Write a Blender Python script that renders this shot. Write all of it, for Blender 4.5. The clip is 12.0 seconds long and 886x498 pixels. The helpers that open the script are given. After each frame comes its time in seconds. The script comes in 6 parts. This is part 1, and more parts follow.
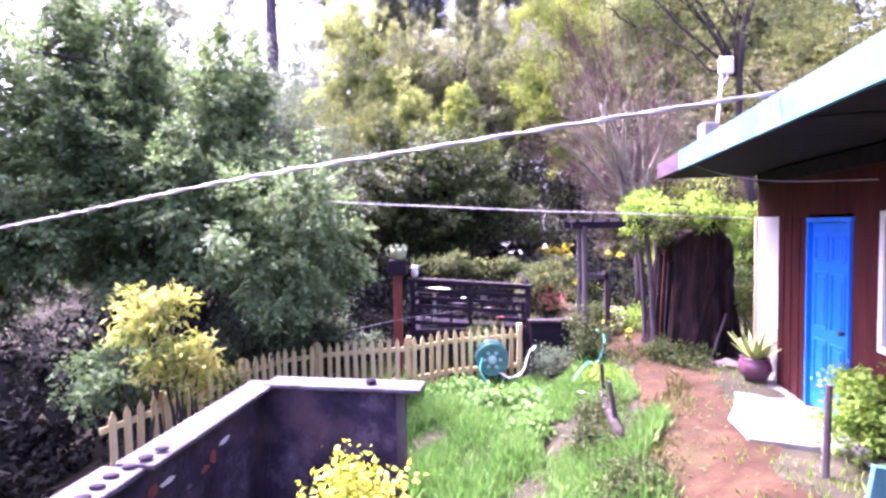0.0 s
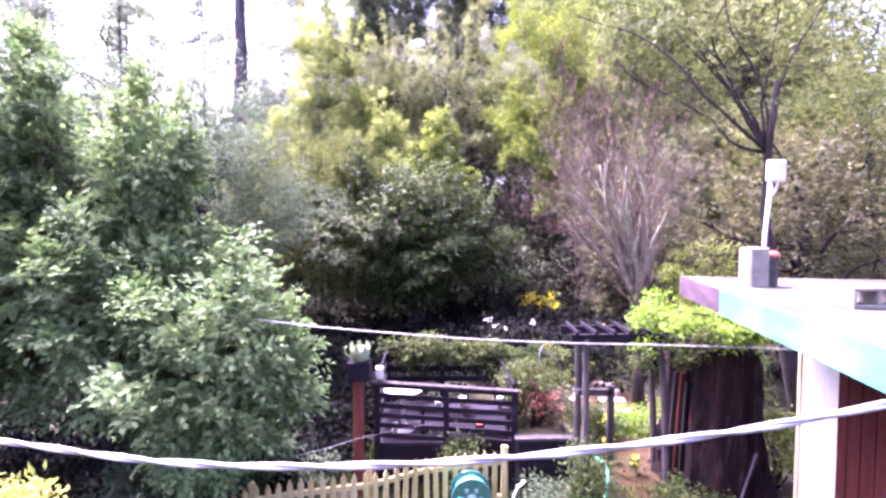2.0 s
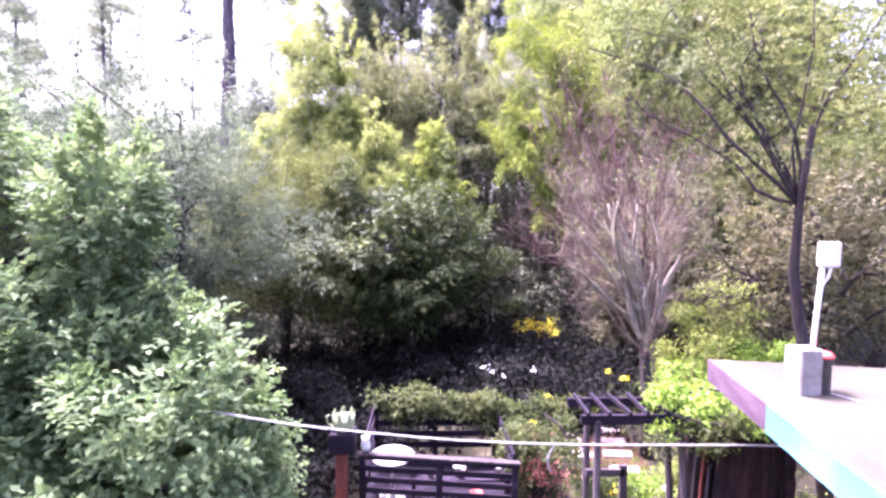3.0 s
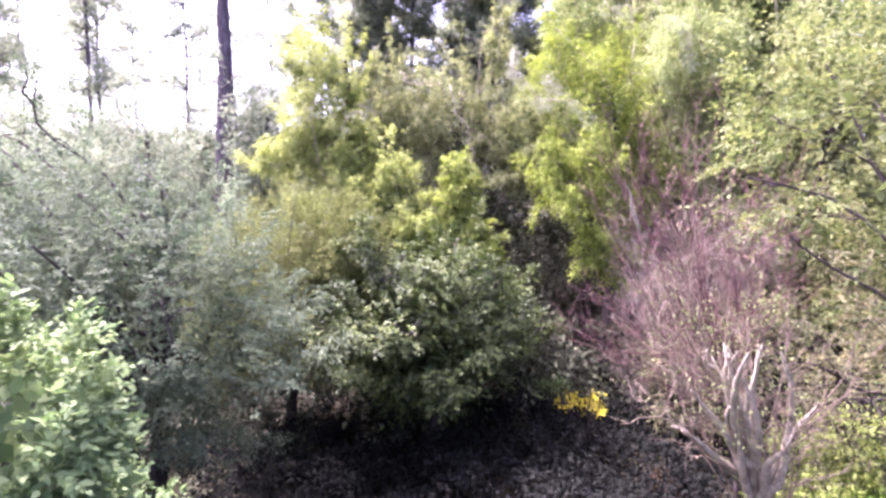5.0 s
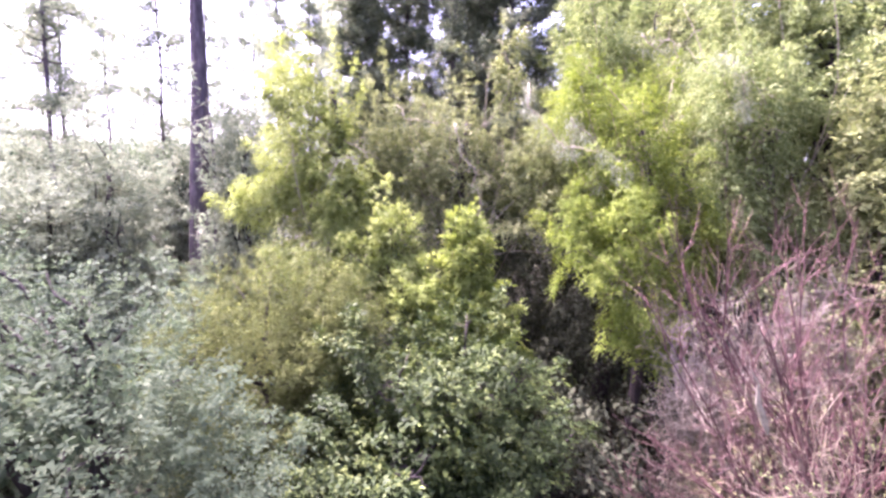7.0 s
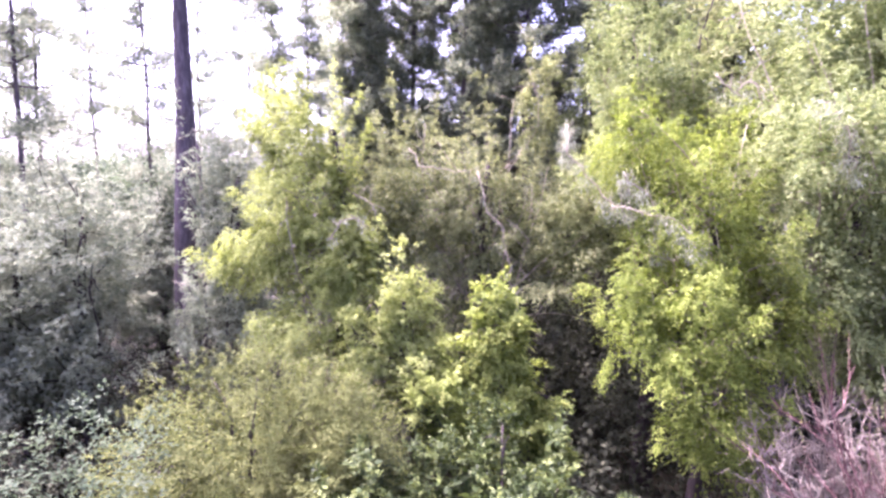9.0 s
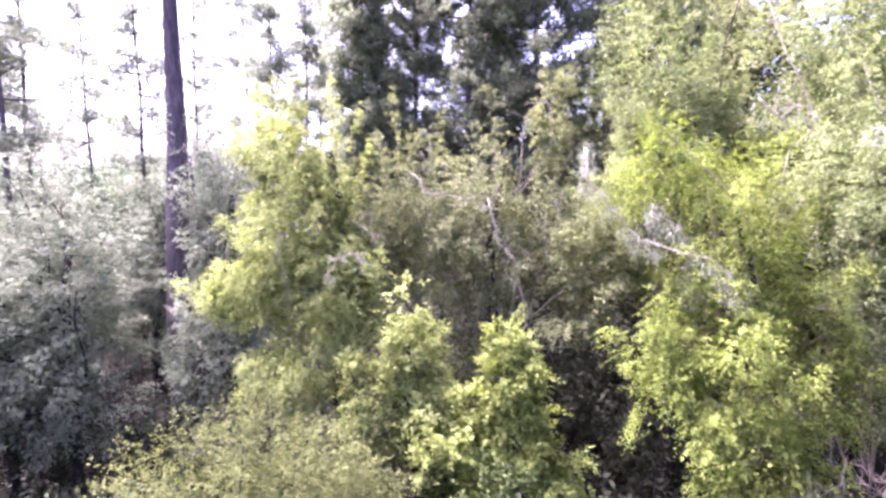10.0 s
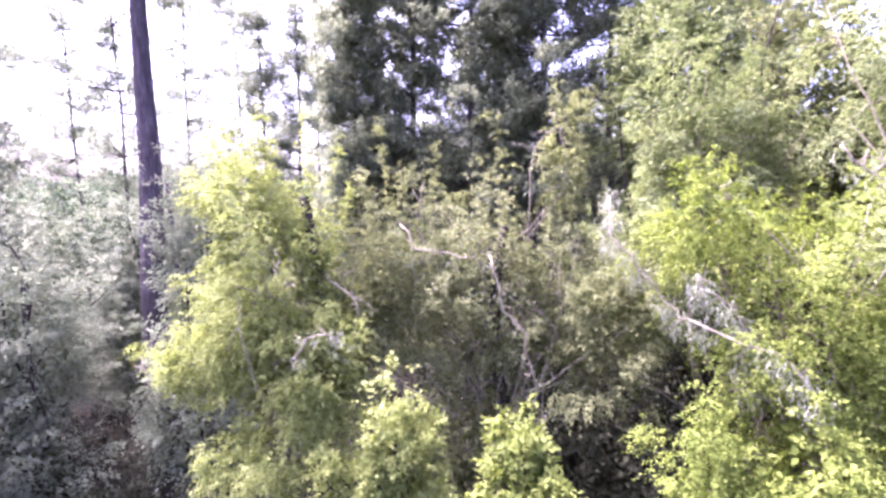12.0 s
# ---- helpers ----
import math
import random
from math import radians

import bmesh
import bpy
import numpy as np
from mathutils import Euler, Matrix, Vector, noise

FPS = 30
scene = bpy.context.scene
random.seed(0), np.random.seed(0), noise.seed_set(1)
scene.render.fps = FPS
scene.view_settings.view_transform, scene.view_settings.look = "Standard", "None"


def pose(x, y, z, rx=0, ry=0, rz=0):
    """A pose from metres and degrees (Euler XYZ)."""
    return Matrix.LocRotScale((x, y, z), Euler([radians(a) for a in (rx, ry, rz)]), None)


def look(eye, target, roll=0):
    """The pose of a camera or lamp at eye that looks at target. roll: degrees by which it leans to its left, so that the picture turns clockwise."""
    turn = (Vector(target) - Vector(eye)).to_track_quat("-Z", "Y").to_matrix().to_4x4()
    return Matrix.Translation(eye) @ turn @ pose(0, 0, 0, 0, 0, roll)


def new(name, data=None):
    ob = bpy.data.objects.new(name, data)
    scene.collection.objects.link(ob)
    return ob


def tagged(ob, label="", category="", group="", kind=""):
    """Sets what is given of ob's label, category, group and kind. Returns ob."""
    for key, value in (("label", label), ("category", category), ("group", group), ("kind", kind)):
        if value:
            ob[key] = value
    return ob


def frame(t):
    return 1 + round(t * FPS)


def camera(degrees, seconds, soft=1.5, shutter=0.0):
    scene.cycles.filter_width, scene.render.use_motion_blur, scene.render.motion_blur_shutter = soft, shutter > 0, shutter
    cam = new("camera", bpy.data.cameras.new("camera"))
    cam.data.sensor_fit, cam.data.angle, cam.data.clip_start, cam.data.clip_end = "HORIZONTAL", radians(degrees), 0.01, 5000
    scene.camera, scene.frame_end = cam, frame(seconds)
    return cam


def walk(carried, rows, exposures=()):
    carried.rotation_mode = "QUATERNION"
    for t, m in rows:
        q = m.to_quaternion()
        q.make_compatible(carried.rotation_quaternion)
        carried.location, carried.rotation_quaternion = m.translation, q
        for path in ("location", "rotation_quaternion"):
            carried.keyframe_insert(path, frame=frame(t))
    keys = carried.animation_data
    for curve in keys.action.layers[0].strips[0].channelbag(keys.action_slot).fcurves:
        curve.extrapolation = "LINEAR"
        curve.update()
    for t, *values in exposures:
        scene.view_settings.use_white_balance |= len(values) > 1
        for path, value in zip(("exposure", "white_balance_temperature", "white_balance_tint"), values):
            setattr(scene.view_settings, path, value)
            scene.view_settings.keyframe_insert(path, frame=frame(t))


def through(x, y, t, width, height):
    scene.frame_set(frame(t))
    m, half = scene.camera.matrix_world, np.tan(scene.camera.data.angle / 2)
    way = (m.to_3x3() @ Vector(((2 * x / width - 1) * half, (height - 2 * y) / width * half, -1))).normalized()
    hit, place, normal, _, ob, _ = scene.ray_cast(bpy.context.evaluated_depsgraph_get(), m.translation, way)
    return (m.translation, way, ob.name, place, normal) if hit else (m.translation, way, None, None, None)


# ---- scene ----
cam = camera(84.6, 12.0, soft=2.7)
PATH = [
    (0, (0.271, 0.042, 1.889), (0.238, 2.04, 1.797), -1),
    (0.5, (0.268, 0.445, 2.258), (0.257, 2.443, 2.165), -1),
    (1, (0.285, 0.855, 2.62), (0.319, 2.852, 2.533), -0.7),
    (1.5, (0.335, 1.245, 2.996), (0.38, 3.242, 2.9), -0.3),
    (2, (0.37, 1.65, 3.378), (0.423, 3.646, 3.278), 0),
    (2.5, (0.41, 2.055, 3.768), (0.477, 4.051, 3.665), 0.4),
    (3, (0.39, 2.475, 4.2), (0.467, 4.47, 4.081), 0.4),
    (5, (-0.348, 4.762, 6.307), (-0.272, 6.751, 6.109), 0.7),
    (5.5, (-0.42, 5.426, 6.758), (-0.333, 7.414, 6.553), 0.9),
    (6, (-0.513, 6.08, 7.215), (-0.402, 8.066, 7.009), 1),
    (6.5, (-0.605, 6.697, 7.682), (-0.483, 8.682, 7.474), 1),
    (7, (-0.684, 7.3, 8.143), (-0.569, 9.285, 7.928), 0.8),
    (9, (-1.132, 9.84, 9.679), (-1.016, 11.826, 9.473), 0.5),
    (9.5, (-1.168, 10.44, 10.04), (-1.057, 12.427, 9.833), 0.3),
    (10, (-1.185, 10.99, 10.405), (-1.079, 12.976, 10.196), 0.2),
    (10.5, (-1.165, 11.52, 10.755), (-1.068, 13.506, 10.542), 0),
    (11, (-1.1, 12.02, 11.05), (-1.004, 14.006, 10.836), -0.2),
    (11.5, (-0.97, 12.53, 11.32), (-0.886, 14.517, 11.106), -0.45),
    (12, (-0.785, 13.046, 11.58), (-0.712, 15.032, 11.363), -0.7),
]
walk(cam, [(t, look(eye, target, roll)) for t, eye, target, roll in PATH], [(0.0, 3.66, 5440, 62), (3.0, 3.68, 5500, 56), (6.0, 3.44, 5720, 50), (9.0, 3.40, 5600, 55), (12.0, 3.33, 5500, 57)])

# ---- light ----
SUN_AZ, SUN_EL = -52.0, 62.0          # degrees from +y towards +x, and above the horizon
sun_dir = Vector((math.sin(radians(SUN_AZ)) * math.cos(radians(SUN_EL)),
                  math.cos(radians(SUN_AZ)) * math.cos(radians(SUN_EL)), math.sin(radians(SUN_EL))))
world = bpy.data.worlds.new("sky")
scene.world = world
world.use_nodes = True
wn = world.node_tree
sky = wn.nodes.new("ShaderNodeTexSky")
sky.sky_type = 'NISHITA'
sky.sun_disc = False
sky.sun_elevation, sky.sun_rotation = radians(SUN_EL), radians(SUN_AZ % 360)
sky.air_density, sky.dust_density, sky.ozone_density = 0.7, 8.0, 1.0
wn.links.new(sky.outputs[0], wn.nodes["Background"].inputs[0])
wn.nodes["Background"].inputs[1].default_value = 0.15
lamp = bpy.data.lights.new("sun", 'SUN')
lamp.energy, lamp.angle, lamp.color = 2.8, radians(14.0), (1.0, 0.96, 0.9)
sun = new("sun", lamp)
sun.matrix_world = look(sun_dir * 60, (0, 0, 0))


# ---- materials ----
def nodes_of(name):
    m = bpy.data.materials.new(name)
    m.use_nodes = True
    return m, m.node_tree.nodes, m.node_tree.links, m.node_tree.nodes["Principled BSDF"]


def ramp_node(n, stops):
    r = n.new("ShaderNodeValToRGB")
    while len(r.color_ramp.elements) < len(stops):
        r.color_ramp.elements.new(0.5)
    for e, (p, c) in zip(r.color_ramp.elements, stops):
        e.position, e.color = p, (*c, 1)
    return r


def rough_mat(name, stops, scale=6.0, rough=0.85, bump=0.3, grain=60.0, stretch=(1, 1, 1), metal=0.0, spread=0.0, dirt=None):
    """A surface with colour patches at one scale and grain at another; spread: how far alike pieces differ; dirt: a stain colour."""
    m, n, l, b = nodes_of(name)
    tc = n.new("ShaderNodeTexCoord")
    mp = n.new("ShaderNodeMapping")
    mp.inputs["Scale"].default_value = stretch
    l.new(tc.outputs["Object"], mp.inputs["Vector"])
    big = n.new("ShaderNodeTexNoise")
    big.inputs["Scale"].default_value, big.inputs["Detail"].default_value, big.inputs["Roughness"].default_value = scale, 6, 0.62
    fine = n.new("ShaderNodeTexNoise")
    fine.inputs["Scale"].default_value, fine.inputs["Detail"].default_value = grain, 4
    l.new(mp.outputs[0], big.inputs["Vector"])
    l.new(mp.outputs[0], fine.inputs["Vector"])
    mixv = n.new("ShaderNodeMath")
    mixv.operation = 'MULTIPLY_ADD'
    mixv.inputs[1].default_value = 0.35
    l.new(fine.outputs[0], mixv.inputs[0])
    base = n.new("ShaderNodeMath")
    base.operation = 'MULTIPLY_ADD'
    base.inputs[1].default_value, base.inputs[2].default_value = 1.3, -0.325
    l.new(big.outputs[0], base.inputs[0])
    l.new(base.outputs[0], mixv.inputs[2])
    top = mixv
    if spread:
        oi = n.new("ShaderNodeObjectInfo")
        sh = n.new("ShaderNodeMath")
        sh.operation = 'MULTIPLY_ADD'
        sh.inputs[1].default_value = spread
        l.new(oi.outputs["Random"], sh.inputs[0])
        l.new(mixv.outputs[0], sh.inputs[2])
        sub = n.new("ShaderNodeMath")
        sub.operation = 'SUBTRACT'
        sub.inputs[1].default_value = spread / 2
        l.new(sh.outputs[0], sub.inputs[0])
        top = sub
    r = ramp_node(n, stops)
    l.new(top.outputs[0], r.inputs[0])
    colour = r.outputs[0]
    if dirt:
        st = n.new("ShaderNodeTexNoise")
        st.inputs["Scale"].default_value, st.inputs["Detail"].default_value = scale * 0.45, 8
        l.new(tc.outputs["Object"], st.inputs["Vector"])
        sr = ramp_node(n, [(0.5, (0, 0, 0)), (0.72, (1, 1, 1))])
        l.new(st.outputs[0], sr.inputs[0])
        mx = n.new("ShaderNodeMixRGB")
        mx.inputs[2].default_value = (*dirt, 1)
        l.new(sr.outputs[0], mx.inputs[0])
        l.new(colour, mx.inputs[1])
        colour = mx.outputs[0]
    l.new(colour, b.inputs["Base Color"])
    b.inputs["Roughness"].default_value, b.inputs["Metallic"].default_value = rough, metal
    b.inputs["Specular IOR Level"].default_value = 0.15 if rough > 0.7 else 0.4
    if bump:
        bp = n.new("ShaderNodeBump")
        bp.inputs["Strength"].default_value, bp.inputs["Distance"].default_value = bump, 0.02
        l.new(mixv.outputs[0], bp.inputs["Height"])
        l.new(bp.outputs[0], b.inputs["Normal"])
    return m


def leaf_mat(name, stops, through=0.4, rough=0.65, patch=0.5):
    """Leaves: each leaf has its own shade, and patches of the crown differ; some light passes through."""
    m, n, l, b = nodes_of(name)
    geo = n.new("ShaderNodeNewGeometry")
    tc = n.new("ShaderNodeTexCoord")
    big = n.new("ShaderNodeTexNoise")
    big.inputs["Scale"].default_value, big.inputs["Detail"].default_value = 0.9, 3
    l.new(tc.outputs["Object"], big.inputs["Vector"])
    a = n.new("ShaderNodeMath")
    a.operation = 'MULTIPLY_ADD'
    a.inputs[1].default_value, a.inputs[2].default_value = 1 - patch, -0.5 * patch
    l.new(geo.outputs["Random Per Island"], a.inputs[0])
    s = n.new("ShaderNodeMath")
    s.operation = 'MULTIPLY_ADD'
    s.inputs[1].default_value = 2 * patch
    l.new(big.outputs[0], s.inputs[0])
    l.new(a.outputs[0], s.inputs[2])
    r = ramp_node(n, stops)
    l.new(s.outputs[0], r.inputs[0])
    l.new(r.outputs[0], b.inputs["Base Color"])
    b.inputs["Roughness"].default_value = rough
    b.inputs["Specular IOR Level"].default_value = 0.3 if rough < 0.45 else 0.12
    t = n.new("ShaderNodeBsdfTranslucent")
    hs = n.new("ShaderNodeHueSaturation")
    hs.inputs["Saturation"].default_value, hs.inputs["Value"].default_value = 1.1, 1.6
    l.new(r.outputs[0], hs.inputs["Color"])
    l.new(hs.outputs[0], t.inputs["Color"])
    mix = n.new("ShaderNodeMixShader")
    mix.inputs[0].default_value = through
    l.new(b.outputs[0], mix.inputs[1])
    l.new(t.outputs[0], mix.inputs[2])
    l.new(mix.outputs[0], n["Material Output"].inputs["Surface"])
    return m


M_SOIL = rough_mat("leaf_litter_soil", [(0.2, (0.012, 0.0105, 0.006)), (0.55, (0.026, 0.0235, 0.012)), (0.8, (0.056, 0.050, 0.026))], 2.2, 0.95, 0.9, 34)
M_PATH = rough_mat("red_dirt", [(0.2, (0.015, 0.0078, 0.0032)), (0.5, (0.032, 0.0172, 0.0070)), (0.85, (0.066, 0.040, 0.0175))], 3.6, 0.95, 1.1, 38, dirt=(0.028, 0.024, 0.008))
M_CONC = rough_mat("pale_concrete", [(0.2, (0.133, 0.121, 0.105)), (0.7, (0.242, 0.226, 0.203))], 4, 0.9, 0.35, 70, dirt=(0.16, 0.13, 0.10))
M_BLOCK = rough_mat("grey_block", [(0.2, (0.12, 0.112, 0.092)), (0.7, (0.21, 0.197, 0.165))], 8, 0.95, 0.6, 90)
M_ROOF = rough_mat("roof_coating", [(0.15, (0.033, 0.030, 0.020)), (0.5, (0.050, 0.046, 0.032)), (0.9, (0.072, 0.068, 0.050))], 1.6, 0.95, 0.3, 40, dirt=(0.037, 0.034, 0.021))
M_TURQ = rough_mat("turquoise_paint", [(0.2, (0.03, 0.125, 0.14)), (0.6, (0.05, 0.175, 0.19)), (0.9, (0.10, 0.24, 0.25))], 3, 0.6, 0.15, 40, (0.4, 0.4, 2), dirt=(0.10, 0.20, 0.205))
M_BROWN = rough_mat("red_brown_boards", [(0.2, (0.022, 0.0045, 0.0045)), (0.6, (0.043, 0.008, 0.007)), (0.9, (0.07, 0.018, 0.013))], 3, 0.8, 0.4, 30, (3, 3, 0.5))
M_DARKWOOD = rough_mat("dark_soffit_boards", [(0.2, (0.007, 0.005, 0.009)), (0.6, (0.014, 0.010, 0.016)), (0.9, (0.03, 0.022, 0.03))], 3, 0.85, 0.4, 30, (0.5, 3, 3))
M_RAWEND = rough_mat("bare_fascia_end", [(0.2, (0.03, 0.018, 0.025)), (0.7, (0.07, 0.045, 0.055))], 4, 0.9, 0.4, 40, (2, 0.5, 2))
M_WHITE = rough_mat("white_paint", [(0.2, (0.42, 0.40, 0.365)), (0.6, (0.52, 0.50, 0.46))], 2, 0.6, 0.12, 40, (1, 1, 0.3), dirt=(0.38, 0.35, 0.30))
M_TAN = rough_mat("tan_trim", [(0.2, (0.28, 0.2, 0.12)), (0.7, (0.44, 0.34, 0.2))], 3, 0.8, 0.3, 40, (3, 3, 0.4))
M_BLUE = rough_mat("blue_door_paint", [(0.2, (0.006, 0.10, 0.50)), (0.6, (0.012, 0.15, 0.62)), (0.9, (0.05, 0.24, 0.72))], 1.8, 0.42, 0.12, 50, (1, 1, 0.4))
M_DARKMETAL = rough_mat("dark_metal", [(0.2, (0.03, 0.028, 0.028)), (0.8, (0.09, 0.085, 0.08))], 10, 0.45, 0.1, 90, metal=0.8)
M_FENCE = rough_mat("pale_picket_wood", [(0.15, (0.25, 0.175, 0.068)), (0.5, (0.40, 0.305, 0.125)), (0.9, (0.52, 0.42, 0.215))], 5, 0.85, 0.35, 50, (4, 4, 0.7), spread=0.3)
M_DECK = rough_mat("dark_deck_wood", [(0.2, (0.0055, 0.0036, 0.0062)), (0.6, (0.0115, 0.0075, 0.0125)), (0.9, (0.03, 0.022, 0.032))], 4, 0.85, 0.4, 40, (0.5, 3, 3), spread=0.3)
M_PLANK = rough_mat("dark_floor_planks", [(0.2, (0.005, 0.0035, 0.006)), (0.6, (0.010, 0.007, 0.0115)), (0.9, (0.024, 0.018, 0.026))], 4, 0.9, 0.4, 40, (0.5, 3, 3), spread=0.3)
M_REDPOST = rough_mat("red_wood_post", [(0.2, (0.08, 0.02, 0.014)), (0.7, (0.17, 0.05, 0.035))], 4, 0.8, 0.4, 40, (3, 3, 0.4))
M_GREYWOOD = rough_mat("grey_weathered_wood", [(0.2, (0.024, 0.019, 0.020)), (0.6, (0.052, 0.042, 0.042)), (0.9, (0.11, 0.092, 0.088))], 4, 0.9, 0.5, 45, (3, 3, 0.4), spread=0.3)
M_CAP = rough_mat("grey_cap_board", [(0.15, (0.022, 0.019, 0.022)), (0.45, (0.061, 0.055, 0.061)), (0.85, (0.122, 0.112, 0.119))], 3, 0.85, 0.4, 45, (1.5, 1.5, 1.5), dirt=(0.04, 0.034, 0.037))
M_PLY = rough_mat("dark_stained_plywood", [(0.2, (0.008, 0.005, 0.011)), (0.5, (0.026, 0.017, 0.030)), (0.85, (0.10, 0.075, 0.098))], 3.4, 0.8, 0.35, 30, dirt=(0.085, 0.05, 0.055))
M_STUMP = rough_mat("burnt_redwood_bark", [(0.2, (0.004, 0.003, 0.003)), (0.5, (0.014, 0.007, 0.007)), (0.85, (0.044, 0.022, 0.018))], 3, 0.95, 1.0, 20, (4, 4, 0.35), dirt=(0.003, 0.0025, 0.003))
M_BARK = rough_mat("dark_bark", [(0.2, (0.016, 0.012, 0.011)), (0.6, (0.042, 0.033, 0.030)), (0.9, (0.09, 0.075, 0.062))], 5, 0.95, 0.9, 30, (3, 3, 0.6))
M_PINEBARK = rough_mat("pine_bark", [(0.2, (0.04, 0.031, 0.034)), (0.6, (0.098, 0.080, 0.084)), (0.9, (0.18, 0.15, 0.15))], 3, 0.95, 0.9, 20, (2, 2, 0.5))
M_LICHEN = rough_mat("pale_lichen_bark", [(0.2, (0.12, 0.102, 0.072)), (0.5, (0.22, 0.195, 0.14)), (0.85, (0.36, 0.325, 0.24))], 9, 0.95, 0.6, 50)
M_TWIG = rough_mat("reddish_twigs", [(0.2, (0.044, 0.020, 0.019)), (0.6, (0.092, 0.051, 0.044)), (0.9, (0.178, 0.132, 0.106))], 0.8, 0.9, 0.3, 40)
M_GREYTWIG = rough_mat("greyish_pink_twigs", [(0.2, (0.126, 0.100, 0.073)), (0.6, (0.218, 0.182, 0.135)), (0.9, (0.304, 0.265, 0.197))], 0.8, 0.9, 0.3, 40)
M_TANTWIG = rough_mat("tan_twigs", [(0.2, (0.061, 0.044, 0.031)), (0.6, (0.122, 0.096, 0.066)), (0.9, (0.208, 0.174, 0.122))], 0.8, 0.9, 0.3, 40)
M_CABLE = rough_mat("white_cable", [(0.2, (0.174, 0.161, 0.152)), (0.7, (0.287, 0.274, 0.261))], 20, 0.6, 0.2, 90)
M_BLACKCABLE = rough_mat("grey_cable", [(0.2, (0.14, 0.13, 0.13)), (0.7, (0.26, 0.25, 0.25))], 20, 0.6, 0.1, 90)
M_REEL = rough_mat("turquoise_plastic", [(0.2, (0.02, 0.075, 0.068)), (0.7, (0.042, 0.125, 0.112))], 8, 0.45, 0.1, 60)
M_REELPALE = rough_mat("pale_turquoise_plastic", [(0.2, (0.16, 0.27, 0.25)), (0.7, (0.26, 0.37, 0.34))], 8, 0.45, 0.1, 60)
M_HOSE = rough_mat("green_hose", [(0.2, (0.03, 0.38, 0.24)), (0.7, (0.08, 0.52, 0.36))], 12, 0.4, 0.1, 60)
M_PALEHOSE = rough_mat("pale_hose", [(0.2, (0.5, 0.52, 0.48)), (0.7, (0.68, 0.69, 0.64))], 12, 0.5, 0.1, 60)
M_POT = rough_mat("dark_glazed_pot", [(0.2, (0.055, 0.022, 0.032)), (0.7, (0.12, 0.05, 0.065))], 4, 0.3, 0.1, 40)
M_PALEPOT = rough_mat("pale_green_ceramic", [(0.2, (0.16, 0.19, 0.085)), (0.7, (0.25, 0.28, 0.15))], 5, 0.5, 0.15, 40)
M_RED = rough_mat("red_plastic", [(0.2, (0.42, 0.05, 0.03)), (0.7, (0.58, 0.1, 0.07))], 5, 0.45, 0.1, 40)
M_STONE = rough_mat("pinkish_stone", [(0.2, (0.22, 0.15, 0.13)), (0.7, (0.42, 0.32, 0.29))], 6, 0.9, 0.6, 50, spread=0.4)
M_GLASS = rough_mat("window_dark_glass", [(0.2, (0.02, 0.022, 0.025)), (0.7, (0.04, 0.043, 0.047))], 2, 0.08, 0.0, 40)

L_NEAR = leaf_mat("grey_green_leaves", [(0.1, (0.044, 0.075, 0.028)), (0.5, (0.092, 0.140, 0.051)), (0.9, (0.175, 0.228, 0.092))], 0.32, 0.6)
L_DOME = leaf_mat("dark_glossy_leaves", [(0.1, (0.012, 0.020, 0.006)), (0.5, (0.033, 0.050, 0.014)), (0.9, (0.104, 0.128, 0.033))], 0.2, 0.58)
L_YG = leaf_mat("bright_green_leaves", [(0.1, (0.070, 0.098, 0.022)), (0.5, (0.142, 0.176, 0.038)), (0.9, (0.25, 0.285, 0.075))], 0.36)
L_OLIVE = leaf_mat("olive_leaves", [(0.1, (0.046, 0.058, 0.017)), (0.5, (0.080, 0.094, 0.028)), (0.9, (0.130, 0.140, 0.046))], 0.34, 0.85, 0.6)
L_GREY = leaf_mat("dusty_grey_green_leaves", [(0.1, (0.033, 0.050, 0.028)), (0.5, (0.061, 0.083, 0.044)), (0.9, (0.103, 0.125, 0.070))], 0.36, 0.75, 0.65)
L_YELLOW = leaf_mat("yellow_green_oak_leaves", [(0.1, (0.063, 0.090, 0.016)), (0.5, (0.126, 0.163, 0.029)), (0.9, (0.226, 0.265, 0.059))], 0.34, 0.75)
L_OAK = leaf_mat("pale_yellow_green_oak_leaves", [(0.1, (0.099, 0.125, 0.033)), (0.5, (0.200, 0.235, 0.066)), (0.9, (0.335, 0.367, 0.128))], 0.4)
L_DULL = leaf_mat("dull_olive_oak_leaves", [(0.1, (0.071, 0.082, 0.032)), (0.5, (0.140, 0.159, 0.061)), (0.9, (0.244, 0.262, 0.112))], 0.34)
L_PALE = leaf_mat("pale_green_oak_leaves", [(0.1, (0.073, 0.100, 0.034)), (0.5, (0.139, 0.169, 0.060)), (0.9, (0.246, 0.282, 0.113))], 0.36)
L_PINE = leaf_mat("pine_needles", [(0.1, (0.08, 0.10, 0.062)), (0.5, (0.152, 0.175, 0.10)), (0.9, (0.27, 0.29, 0.175))], 0.42)
L_LICHEN = leaf_mat("hanging_lichen", [(0.1, (0.14, 0.16, 0.10)), (0.5, (0.22, 0.24, 0.165)), (0.9, (0.34, 0.36, 0.26))], 0.3, 0.9)
L_BUSHY = leaf_mat("yellow_shrub_leaves", [(0.1, (0.11, 0.17, 0.030)), (0.5, (0.27, 0.27, 0.060)), (0.9, (0.44, 0.36, 0.14))], 0.35)
L_LIME = leaf_mat("lime_leaves", [(0.1, (0.06, 0.115, 0.018)), (0.5, (0.125, 0.205, 0.03)), (0.9, (0.24, 0.32, 0.06))], 0.4)
